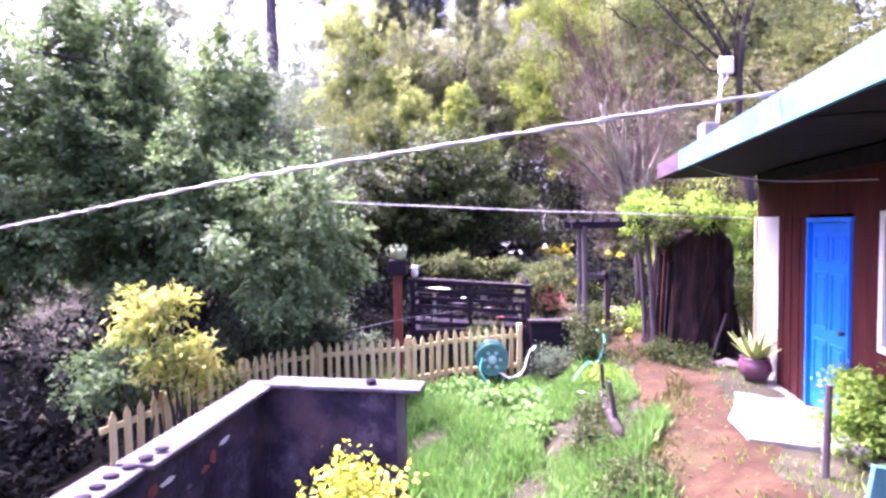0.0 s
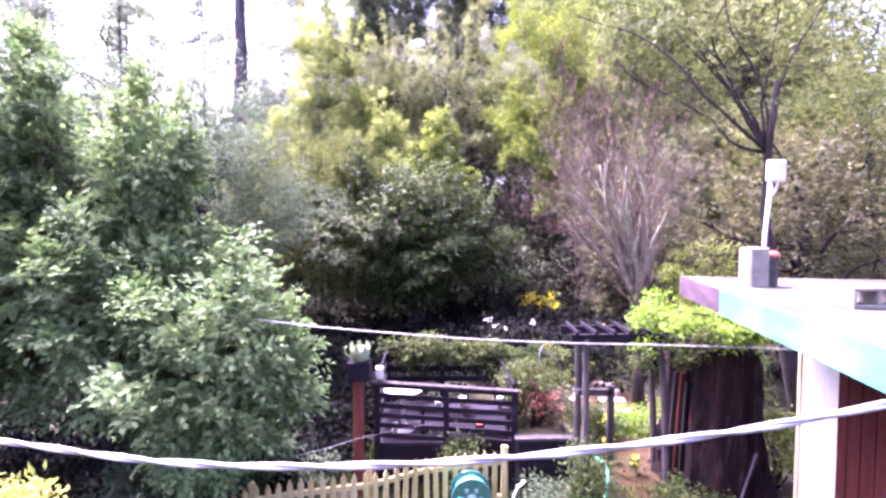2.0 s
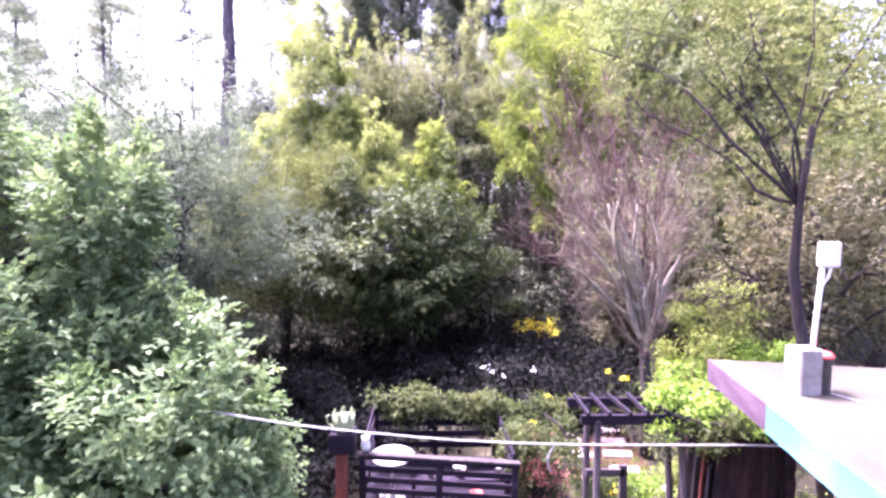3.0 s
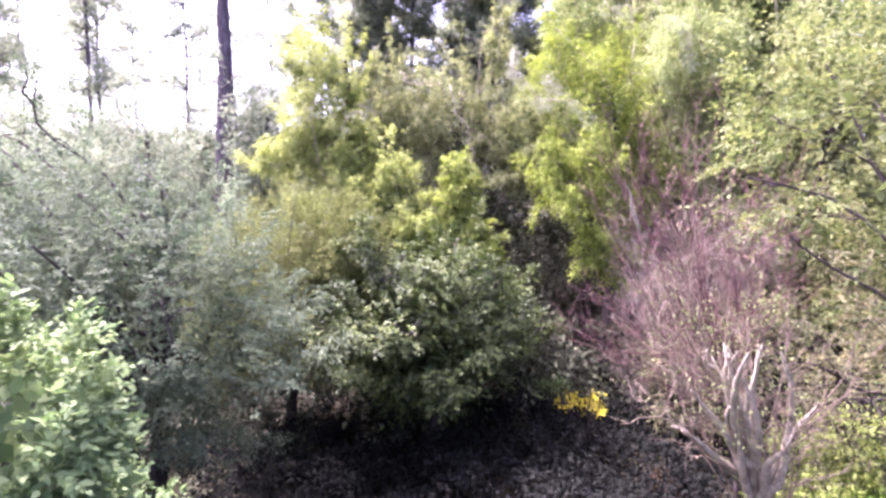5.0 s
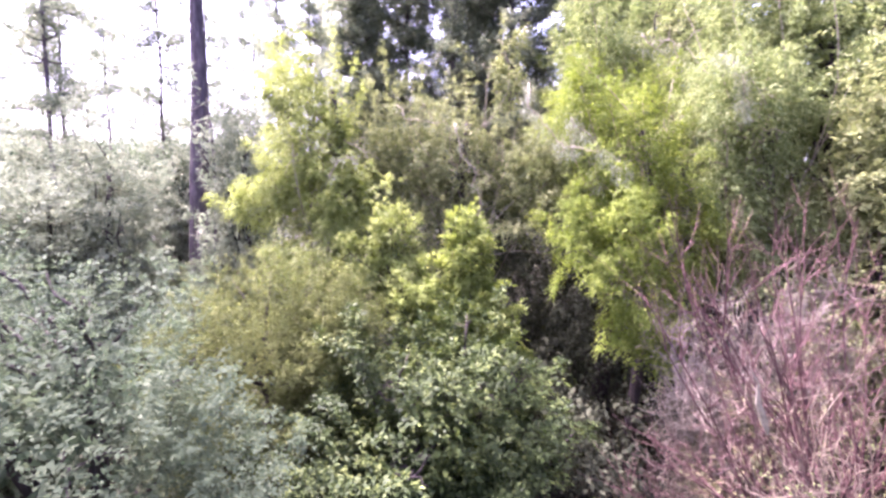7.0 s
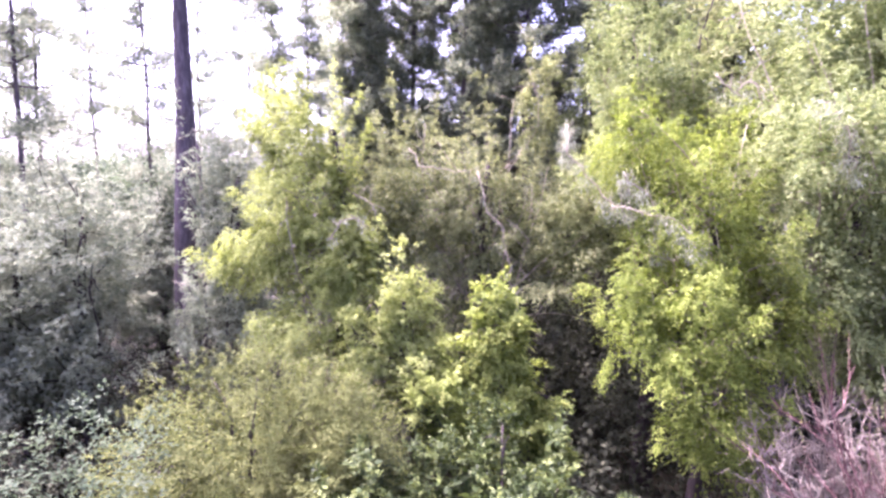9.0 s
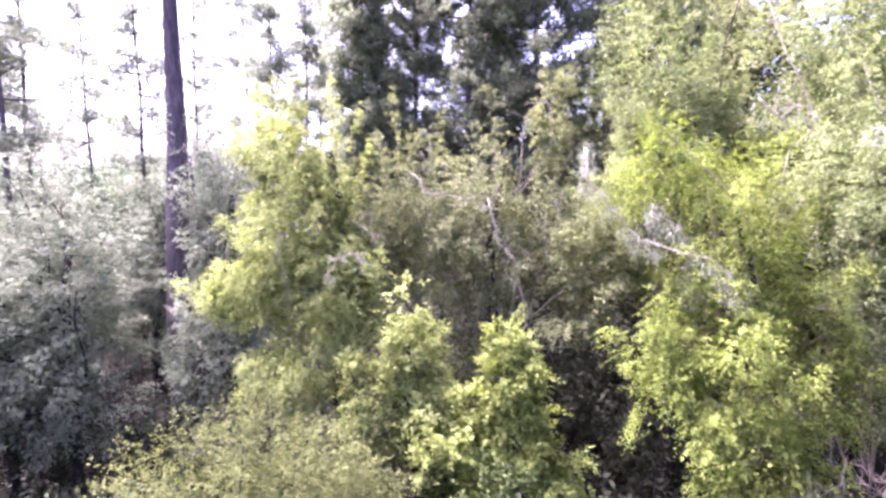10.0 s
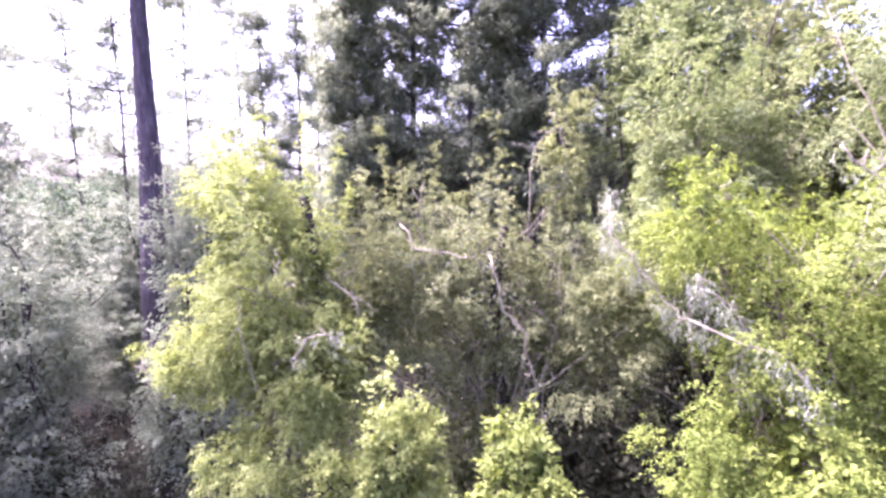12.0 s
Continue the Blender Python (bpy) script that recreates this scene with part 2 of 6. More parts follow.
L_VINE = leaf_mat("vine_leaves", [(0.1, (0.020, 0.034, 0.010)), (0.5, (0.042, 0.057, 0.017)), (0.9, (0.090, 0.099, 0.033))], 0.4)
L_GRASS = leaf_mat("grass_blades", [(0.1, (0.046, 0.110, 0.022)), (0.5, (0.096, 0.190, 0.040)), (0.9, (0.175, 0.275, 0.080))], 0.28)
L_STRAW = leaf_mat("dry_grass_blades", [(0.1, (0.045, 0.040, 0.014)), (0.5, (0.085, 0.078, 0.026)), (0.9, (0.14, 0.125, 0.05))], 0.28)
L_RED = leaf_mat("red_brown_leaves", [(0.1, (0.16, 0.06, 0.05)), (0.5, (0.28, 0.11, 0.09)), (0.9, (0.36, 0.2, 0.14))], 0.3)
L_FLOWER = leaf_mat("yellow_flowers", [(0.1, (0.30, 0.27, 0.02)), (0.5, (0.48, 0.42, 0.03)), (0.9, (0.62, 0.55, 0.08))], 0.35)
L_WHITEFLOWER = leaf_mat("white_flowers", [(0.1, (0.6, 0.6, 0.56)), (0.9, (0.8, 0.8, 0.77))], 0.3)
L_AGAVE = leaf_mat("agave_leaves", [(0.1, (0.17, 0.23, 0.06)), (0.5, (0.27, 0.33, 0.09)), (0.9, (0.42, 0.44, 0.16))], 0.15, 0.4)
L_RUST = leaf_mat("rusty_dry_leaves", [(0.1, (0.032, 0.036, 0.018)), (0.5, (0.064, 0.064, 0.030)), (0.9, (0.15, 0.135, 0.06))], 0.3)
# near-black leaf colour holds the deep shade under the trees
L_DEEPSHADE = leaf_mat("deep_shade_leaves", [(0.1, (0.0045, 0.0045, 0.004)), (0.5, (0.0075, 0.008, 0.0062)), (0.9, (0.013, 0.015, 0.010))], 0.12, 1.0, 0.75)
L_SUNNY = leaf_mat("sunny_yellow_leaves", [(0.1, (0.09, 0.15, 0.02)), (0.5, (0.27, 0.29, 0.03)), (0.9, (0.42, 0.38, 0.07))], 0.35)
# silvery lichen tone, paled further to put haze into far leaves
L_HAZEPALE = leaf_mat("haze_paled_silvery_leaves", [(0.1, (0.10, 0.122, 0.076)), (0.5, (0.172, 0.198, 0.125)), (0.9, (0.26, 0.28, 0.19))], 0.45, 0.8, 0.65)
L_SIDE = leaf_mat("small_green_leaves", [(0.1, (0.036, 0.052, 0.016)), (0.5, (0.074, 0.094, 0.030)), (0.9, (0.17, 0.18, 0.06))], 0.33)
# green lowered so the leaves stand in for shade beneath the oaks
L_SHADE = leaf_mat("woodland_shade_leaves", [(0.1, (0.022, 0.026, 0.015)), (0.5, (0.045, 0.05, 0.028)), (0.9, (0.08, 0.085, 0.045))], 0.15, 0.85)


# ---- mesh helpers ----
class Buf:
    """Vertices and faces gathered for one mesh."""

    def __init__(self):
        self.v, self.f = [], []

    def box(self, c, s, m=None, taper=0.0):
        m = m or Matrix()
        o = len(self.v)
        for z in (-1, 1):
            k = 1 - taper if z > 0 else 1
            for x, y in ((-1, -1), (1, -1), (1, 1), (-1, 1)):
                self.v.append(tuple(m @ Vector((c[0] + x * s[0] / 2 * k, c[1] + y * s[1] / 2 * k, c[2] + z * s[2] / 2))))
        for q in ((0, 3, 2, 1), (4, 5, 6, 7), (0, 1, 5, 4), (1, 2, 6, 5), (2, 3, 7, 6), (3, 0, 4, 7)):
            self.f.append(tuple(o + i for i in q))
        return self

    def prism(self, outline, z0, z1, m=None):
        """An upright slab with the given outline (anticlockwise)."""
        m = m or Matrix()
        o, n = len(self.v), len(outline)
        for z in (z0, z1):
            self.v += [tuple(m @ Vector((x, y, z))) for x, y in outline]
        self.f.append(tuple(o + i for i in reversed(range(n))))
        self.f.append(tuple(o + n + i for i in range(n)))
        for i in range(n):
            j = (i + 1) % n
            self.f.append((o + i, o + j, o + n + j, o + n + i))
        return self

    def tube(self, pts, radii, seg=6, cap=True, rough=0.0, rng=None):
        pts = [Vector(p) for p in pts]
        if isinstance(radii, (int, float)):
            radii = [radii] * len(pts)
        o = len(self.v)
        side = None
        for i, p in enumerate(pts):
            d = (pts[min(i + 1, len(pts) - 1)] - pts[max(i - 1, 0)]).normalized()
            if side is None:
                side = d.orthogonal().normalized()
            side = (side - d * side.dot(d)).normalized()
            other = d.cross(side)
            for k in range(seg):
                a = 2 * math.pi * k / seg
                r = radii[i] * (1 + (rough * (rng.random() - 0.5) if rng else 0))
                self.v.append(tuple(p + (side * math.cos(a) + other * math.sin(a)) * r))
        for i in range(len(pts) - 1):
            for k in range(seg):
                k2 = (k + 1) % seg
                self.f.append((o + i * seg + k, o + i * seg + k2, o + (i + 1) * seg + k2, o + (i + 1) * seg + k))
        if cap:
            self.f.append(tuple(o + k for k in reversed(range(seg))))
            self.f.append(tuple(o + (len(pts) - 1) * seg + k for k in range(seg)))
        return self

    def lathe(self, profile, c=(0, 0, 0), seg=20, m=None):
        m = m or Matrix()
        o = len(self.v)
        for r, z in profile:
            for k in range(seg):
                a = 2 * math.pi * k / seg
                self.v.append(tuple(m @ Vector((c[0] + r * math.cos(a), c[1] + r * math.sin(a), c[2] + z))))
        for i in range(len(profile) - 1):
            for k in range(seg):
                k2 = (k + 1) % seg
                self.f.append((o + i * seg + k, o + i * seg + k2, o + (i + 1) * seg + k2, o + (i + 1) * seg + k))
        self.f.append(tuple(o + k for k in reversed(range(seg))))
        self.f.append(tuple(o + (len(profile) - 1) * seg + k for k in range(seg)))
        return self

    def mesh(self, name, material, bevel=0.0, smooth=False):
        me = bpy.data.meshes.new(name)
        me.from_pydata(self.v, [], self.f)
        if bevel:
            bm = bmesh.new()
            bm.from_mesh(me)
            bmesh.ops.bevel(bm, geom=bm.edges[:] + bm.verts[:], offset=bevel, segments=1, affect='EDGES', clamp_overlap=True)
            bm.to_mesh(me)
            bm.free()
        me.materials.append(material)
        if smooth:
            me.polygons.foreach_set("use_smooth", [True] * len(me.polygons))
        return me


def part(name, buf, material, parent=None, label="", bevel=0.0, smooth=False):
    data = buf.mesh(name, material, bevel, smooth) if isinstance(buf, Buf) else buf
    ob = new(name, data)
    if parent is not None:
        ob.parent = parent
    if label:
        tagged(ob, label)
    return ob


def thing(name, label, category, at=(0, 0, 0), group="", kind=""):
    e = new(name)
    e.empty_display_size = 0.1
    e.location = at
    return tagged(e, label, category, group, kind)


def leaf_mesh(name, pos, axis, normal, length, width, material):
    """Bent kite-shaped leaves as one mesh. pos, axis, normal: n x 3; length, width: n."""
    axis = axis / (np.linalg.norm(axis, axis=1, keepdims=True) + 1e-9)
    side = np.cross(axis, normal)
    side /= np.linalg.norm(side, axis=1, keepdims=True) + 1e-9
    up = np.cross(side, axis)
    ln, wd = length[:, None], width[:, None]
    v = np.empty((len(pos), 4, 3))
    v[:, 0] = pos
    v[:, 1] = pos + axis * ln * 0.45 + side * wd * 0.5 + up * wd * 0.16
    v[:, 2] = pos + axis * ln - up * ln * 0.12
    v[:, 3] = pos + axis * ln * 0.45 - side * wd * 0.5 + up * wd * 0.16
    k = len(pos)
    me = bpy.data.meshes.new(name)
    me.vertices.add(4 * k)
    me.vertices.foreach_set("co", v.astype(np.float32).ravel())
    me.loops.add(4 * k)
    me.loops.foreach_set("vertex_index", np.arange(4 * k, dtype=np.int32))
    me.polygons.add(k)
    me.polygons.foreach_set("loop_start", np.arange(0, 4 * k, 4, dtype=np.int32))
    me.update(calc_edges=True)
    me.materials.append(material)
    return me


def directions(rng, n, up=0.0):
    d = rng.normal(size=(n, 3))
    d[:, 2] += up
    return d / (np.linalg.norm(d, axis=1, keepdims=True) + 1e-9)


def unevenness(rng, p, size):
    """A smooth random field over points, about -1 to 1, with waves of roughly the given size."""
    s = np.zeros(len(p))
    for k in range(5):
        d = directions(rng, 1)[0] * 6.28 / (size * rng.uniform(0.6, 1.5))
        s += np.sin(p @ d + 6.28 * rng.random())
    return s / 2.4


def foliage(rng, lobes, sprigs, leaves, leaf, sprig_r=0.16, up=0.5, droop=0.0, aspect=0.5, gaps=0.0):
    """Leaves on sprigs that sit on the shells of the lobes (rows x, y, z, r, flatness).
    Returns position, axis, normal, length, width."""
    lobes = np.asarray(lobes, float)
    n = len(lobes)
    d = directions(rng, n * sprigs, up)
    rad = np.repeat(lobes[:, 3], sprigs) * rng.uniform(0.5, 1.1, n * sprigs) * np.where(rng.random(n * sprigs) < 0.15, 1.45, 1.0)
    off = d * rad[:, None]
    off[:, 2] *= np.repeat(lobes[:, 4], sprigs)
    sp = np.repeat(lobes[:, :3], sprigs, 0) + off
    if gaps:
        sp = sp + 0.22 * gaps * np.column_stack([unevenness(rng, sp, 0.9 * gaps) for _ in range(3)])
        keep = unevenness(rng, sp, 0.8 * gaps) + 0.6 * unevenness(rng, sp, 0.35 * gaps) > -0.22
        sp, d = sp[keep], d[keep]
    k = len(sp) * leaves
    out = np.repeat(d, leaves, 0)
    pos = np.repeat(sp, leaves, 0) + rng.normal(size=(k, 3)) * sprig_r * np.array((1, 1, 0.7))
    axis = out * 0.7 + directions(rng, k) * 0.9
    axis[:, 2] -= droop
    normal = out * 0.6 + directions(rng, k) * 0.6 + np.array((0, 0, 0.7))
    length = leaf * rng.uniform(0.6, 1.35, k)
    return pos, axis, normal, length, length * aspect * rng.uniform(0.8, 1.2, k)


def crown_lobes(rng, c, r, n, size, hollow=0.45, flat=0.75, lift=0.15):
    """Lobes of uneven size spread through the outer part of an ellipsoid."""
    d = directions(rng, n, lift)
    k = rng.uniform(hollow, 1.0, n) ** 0.6
    ph = rng.uniform(0, 6.28, 4)
    k = k * (1 + 0.22 * np.sin(3.1 * np.arctan2(d[:, 1], d[:, 0]) + ph[0] + 2.3 * d[:, 2]) + 0.16 * np.sin(5.7 * d[:, 2] + ph[1]) * np.cos(4.3 * d[:, 0] + ph[2]))
    p = np.array(c) + d * k[:, None] * np.array(r)
    s = size * rng.uniform(0.55, 1.3, n)
    return np.column_stack([p, s, np.full(n, flat) * rng.uniform(0.8, 1.15, n)])


def bent(rng, a, b, sag=0.0, wob=0.12, n=5):
    a, b = Vector(a), Vector(b)
    L = (b - a).length
    modes = [Vector(rng.normal(size=3)) for _ in range(3)]
    pts = []
    for i in range(n + 1):
        t = i / n
        p = a.lerp(b, t)
        p.z += sag * L * math.sin(math.pi * t)
        for q, m in enumerate(modes):
            p += m * math.sin(math.pi * (q + 1) * t) * wob * L * 0.4 / (q + 1)
        if 0 < i < n:
            p += Vector(rng.normal(size=3)) * wob * L * 0.25 / n
        pts.append(p)
    return pts


def sprays(rng, base, along, flat_normal, reach, per, leaf, aspect=0.5, droop=0.2):
    """Leafy twigs: each carries its leaves on two sides, in one plane. Returns position, axis, normal, length, width."""
    k = len(base)
    along = along / (np.linalg.norm(along, axis=1, keepdims=True) + 1e-9)
    side = np.cross(along, flat_normal)
    side /= np.linalg.norm(side, axis=1, keepdims=True) + 1e-9
    t = np.tile(np.linspace(0.12, 1.0, per), k) + rng.uniform(-0.06, 0.06, k * per)
    sg = np.tile(np.where(np.arange(per) % 2, 1.0, -1.0), k)
    rp = lambda q: np.repeat(q, per, 0)
    L = rp(reach)
    pos = rp(base) + rp(along) * (L * t)[:, None] + rng.normal(size=(k * per, 3)) * leaf * 0.22
    pos[:, 2] -= droop * L * t * t
    axis = rp(along) * (0.45 + 0.5 * t)[:, None] + rp(side) * (sg * (1.0 - 0.55 * t))[:, None] + rng.normal(size=(k * per, 3)) * 0.28
    axis[:, 2] -= droop * 0.9 * t
    normal = rp(flat_normal) + rng.normal(size=(k * per, 3)) * 0.32
    length = leaf * rng.uniform(0.65, 1.3, k * per) * (1.15 - 0.35 * t)
    return pos, axis, normal, length, length * aspect * rng.uniform(0.8, 1.2, k * per)


def even_directions(rng, n):
    """Directions spread evenly over the sphere, jittered, in random order."""
    i = np.arange(n) + 0.5
    z = 1 - 2 * i / n
    a = i * 2.39996 + 6.28 * rng.random()
    r = np.sqrt(1 - z * z)
    d = np.column_stack([r * np.cos(a), r * np.sin(a), z]) + rng.normal(size=(n, 3)) * 0.9 / math.sqrt(n)
    return rng.permutation(d / np.linalg.norm(d, axis=1, keepdims=True))


def tree(name, label, base, trunk_top, trunk_r, crown, mat, bark, seed, pad=0.5, cover=1.5, twigs=40, per=8, leaf=0.11, reach=0.32,
         droop=0.25, limbs=14, limb_mat=None, group="", fork=0.35, limb_r=0.07, aspect=0.5, flat=0.45, inner=0.55, uneven=1.0, skirt=-0.75, hollow=-0.45, core=9.0):
    """A tree: tapered trunk, boughs that reach out through the crown, and leafy twigs in pads along the boughs.
    crown: list of (centre, radii); pad: half width of a bough's leafage; cover: how often the pads cover the crown's surface."""
    rng = np.random.default_rng(seed)
    t = thing(name, label, "tree", base, group)
    b = Vector(base)
    top = Vector(trunk_top)
    pts = bent(rng, Vector((0, 0, -0.3)), top - b, 0, 0.06, 7)
    rad = [trunk_r * (1.35 if i == 0 else 1) * (1 - 0.62 * i / 7) for i in range(8)]
    part("trunk", Buf().tube(pts, rad, 10, True, 0.25, rng), bark, t, smooth=True)
    P, D, N, R, CP, CD = [], [], [], [], [], []
    boughs = []
    for c, r in crown:
        c0, r = np.array(c) - np.array(base), np.array(r)
        p = 1.6
        area = 4 * math.pi * (((r[0] * r[1]) ** p + (r[0] * r[2]) ** p + (r[1] * r[2]) ** p) / 3) ** (1 / p)
        nb = max(6, int(cover * area / (math.pi * pad * pad)))
        d = even_directions(rng, nb)
        d = d[d[:, 2] > skirt]
        ph = rng.uniform(0, 6.28, 4)
        az = np.arctan2(d[:, 1], d[:, 0])
        k = rng.uniform(0.78, 1.04, len(d)) * (1 + uneven * (0.13 * np.sin(3 * az + ph[0] + 2 * d[:, 2]) + 0.10 * np.sin(7 * d[:, 2] + ph[1]) * np.cos(5 * d[:, 0] + ph[2])))
        k = np.where(rng.random(len(d)) < 0.14, k * 1.16, k)
        k = k * (1 + 0.13 * uneven * unevenness(rng, d * r, 4.2 * pad))
        ends = c0 + d * r * k[:, None]
        kept = unevenness(rng, ends, 3.6 * pad) + 0.5 * unevenness(rng, ends, 1.9 * pad) > hollow
        ends, d = ends[kept], d[kept]
        nc = int(area * core)
        cd = directions(rng, nc)
        CP.append(c0 + cd * r * rng.uniform(0.3, 0.66, (nc, 1)) - np.array((0, 0, 0.06 * r[2]))), CD.append(cd + rng.normal(size=(nc, 3)) * 0.6)
        for e, dd in zip(ends, d):
            s0 = c0 + np.array((0, 0, -0.35 * r[2])) + 0.3 * (e - c0) * np.array((1, 1, 0.6))
            boughs.append((Vector(s0), Vector(e)))
            n = int(twigs * rng.uniform(0.6, 1.3))
            f = 1 - (1 - inner * 0.8) * rng.random(n) ** 1.6
            out = dd / r
            out /= np.linalg.norm(out)
            u = e - s0
            ul = np.linalg.norm(u)
            u = u / ul
            lat = np.cross(u, (0, 0, 1.0))
            lat /= np.linalg.norm(lat) + 1e-9
            w = rng.normal(size=n) * pad * 0.55 * (1.15 - 0.5 * f)
            tilt = rng.normal() * 0.35
            h = rng.normal(size=n) * pad * 0.28 * flat * 2 + w * tilt
            q = s0 + u * (ul * f)[:, None] + lat * w[:, None] + np.array((0, 0, 1.0)) * (h - 0.5 * droop * (np.abs(w) + pad * np.clip(f - 0.7, 0, 1)))[:, None]
            along = u * 0.55 + lat * (w / pad)[:, None] * 0.9 + out * 0.45 + rng.normal(size=(n, 3)) * 0.35
            nm = np.array((0, 0, 0.85)) + out * 0.45 + lat * tilt * -0.6 + rng.normal(size=(n, 3)) * 0.25
            P.append(q), D.append(along), N.append(nm), R.append(reach * rng.uniform(0.6, 1.35, n))
    for i in rng.permutation(len(boughs))[:limbs]:
        end = boughs[i][1]
        k = min(7, max(2, int(7 * (fork + (1 - fork) * rng.random()))))
        if end.z < pts[k].z - 1.0:
            k = max(2, k - 3)
        r0 = min(rad[k] * rng.uniform(0.3, 0.5), 0.026 if limb_mat else limb_r)
        lp = bent(rng, pts[k], pts[k].lerp(end, 0.92), 0.05, 0.13, 9)
        buf = Buf().tube(lp, [r0 * (1 - 0.85 * j / 9) + 0.006 for j in range(10)], 6)
        for _ in range(4):
            j = int(rng.integers(3, 9))
            e2 = lp[j] + Vector(directions(rng, 1, 0.3)[0]) * pad * rng.uniform(0.8, 1.8)
            buf.tube(bent(rng, lp[j], e2, 0.05, 0.2, 4), [r0 * 0.4 * (1 - 0.8 * q / 4) + 0.004 for q in range(5)], 5)
        part("limb", buf, limb_mat or bark, t, smooth=True)
    shell = sprays(rng, np.concatenate(P), np.concatenate(D), np.concatenate(N), np.concatenate(R), per, leaf, aspect, droop)
    CP, CD = np.concatenate(CP), np.concatenate(CD)
    deep = sprays(rng, CP, CD, directions(rng, len(CP), 0.8), np.full(len(CP), reach * 1.5), 6, leaf * 1.9, aspect, droop)
    me = leaf_mesh("crown", *(np.concatenate(q) for q in zip(shell, deep)), mat)
    tagged(part("crown", me, mat, t), kind="stuff")
    return t


def shrub(name, label, base, c, r, lobes, size, sprigs, leaves, leaf, mat, seed, category="shrub", stems=6, stem_mat=None, flat=0.85, up=0.4, sprig_r=0.08, aspect=0.5, group=""):
    rng = np.random.default_rng(seed)
    t = thing(name, label, category, base, group)
    rel = np.array(c) - np.array(base)
    rows = crown_lobes(rng, rel, r, lobes, size, 0.3, flat)
    for i in range(min(stems, lobes)):
        buf = Buf().tube(bent(rng, (rng.normal() * 0.04, rng.normal() * 0.04, -0.15), rows[i][:3], 0.05, 0.12, 5), [0.02 * (1 - 0.7 * q / 5) + 0.003 for q in range(6)], 5)
        part("stem", buf, stem_mat or M_BARK, t, smooth=True)
    me = leaf_mesh("foliage", *foliage(rng, rows, int(sprigs * 1.35), leaves, leaf, sprig_r, up, 0, aspect, 2.6 * size), mat)
    tagged(part("foliage", me, mat, t), kind="stuff")
    return t


# ---- ground ----
def smooth01(t):
    t = np.clip(t, 0, 1)
    return t * t * (3 - 2 * t)


def ground_z(x, y):
    """Height of the ground: a level strip by the house, a lower lawn beside it, a slope falling away past the fence."""
    x, y = np.asarray(x, float), np.asarray(y, float)
    z = -0.86 + 0.61 * smooth01((x - 1.3) / 1.7)
    z = z - 1.7 * smooth01((-2.6 - x) / 6)
    z = z + 0.55 * smooth01((y - 9) / 4) * smooth01((x + 1.5) / 3) * (1 - smooth01((x - 2) / 2))
    z = z + 0.10 * np.clip(x - 7, 0, 20) + 0.035 * np.clip(y - 17, 0, 40)
    return z + 0.02 * np.sin(3.1 * x + 1.3 * y) + 0.02 * np.sin(2.3 * y - 1.7 * x) + 0.01 * np.sin(7 * x) * np.sin(6.1 * y)


def gz(x, y):
    return float(ground_z(x, y))


def sheet(name, xs, ys, lift=0.0):
    X, Y = np.meshgrid(xs, ys, indexing="ij")
    Z = ground_z(X, Y) + lift
    buf = Buf()
    buf.v = [tuple(p) for p in np.column_stack([X.ravel(), Y.ravel(), Z.ravel()])]
    w = len(ys)
    buf.f = [(i * w + j, (i + 1) * w + j, (i + 1) * w + j + 1, i * w + j + 1) for i in range(len(xs) - 1) for j in range(w - 1)]
    return buf


far = np.array([400, 250, 150, 90, 60, 42, 32.0])
xs = np.concatenate([-far, np.arange(-26, -6, 1.0), np.arange(-6, 8, 0.14), np.arange(8, 28, 1.0), far[::-1]])
ys = np.concatenate([-far, np.arange(-26, 1, 1.0), np.arange(1, 14, 0.14), np.arange(14, 46, 1.0), far[::-1] + 20])
ground = part("ground", sheet("ground", xs, ys), M_SOIL, smooth=True)
tagged(ground, "dark soil with leaf litter sloping away from the house", "ground", kind="structure")

# the dirt path, a strip that follows the ground
PATH_LINE = [(1.9, 1.0, 0.6), (2.25, 2.6, 0.65), (2.55, 4.0, 0.7), (2.95, 5.4, 0.75), (3.28, 6.6, 0.7), (3.55, 8.0, 0.55), (3.6, 9.5, 0.7), (3.75, 11.0, 0.75), (4.4, 13.0, 0.5), (5.6, 16.0, 0.4)]
rng = np.random.default_rng(5)
buf = Buf()
pl = np.array(PATH_LINE)
tt = np.linspace(0, len(pl) - 1, 110)
cx, cy, cw = (np.interp(tt, range(len(pl)), pl[:, k]) for k in range(3))
ACROSS = 11
for i in range(110):
    l0 = cw[i] * (1 + 0.22 * math.sin(tt[i] * 5.1) + 0.1 * math.sin(tt[i] * 13.3))
    r0 = cw[i] * (1 + 0.22 * math.sin(tt[i] * 4.3 + 2) + 0.1 * math.sin(tt[i] * 11.1))
    for j in range(ACROSS):
        s = -1 + 2 * j / (ACROSS - 1)
        x = cx[i] + s * (r0 if s > 0 else l0)
        edge = 1 - abs(s) ** 6
        buf.v.append((x, cy[i], gz(x, cy[i]) - 0.03 + 0.045 * edge + 0.006 * rng.normal()))
for i in range(109):
    for j in range(ACROSS - 1):
        a = i * ACROSS + j
        buf.f.append((a, a + 1, a + ACROSS + 1, a + ACROSS))
tagged(part("path", buf, M_PATH, smooth=True), "trodden reddish dirt path beside the house", "path", kind="structure")

# ---- house ----
HA = 12.0
HOUSE = Matrix.Translation((3.38, 7.38, 0)) @ Matrix.Rotation(radians(-HA), 4, 'Z')
# in the house's own axes x runs into the house, y along its front away from the camera, z up
FLOOR_Z, WALL_X, ROOF_Z = -0.23, 1.30, 2.75


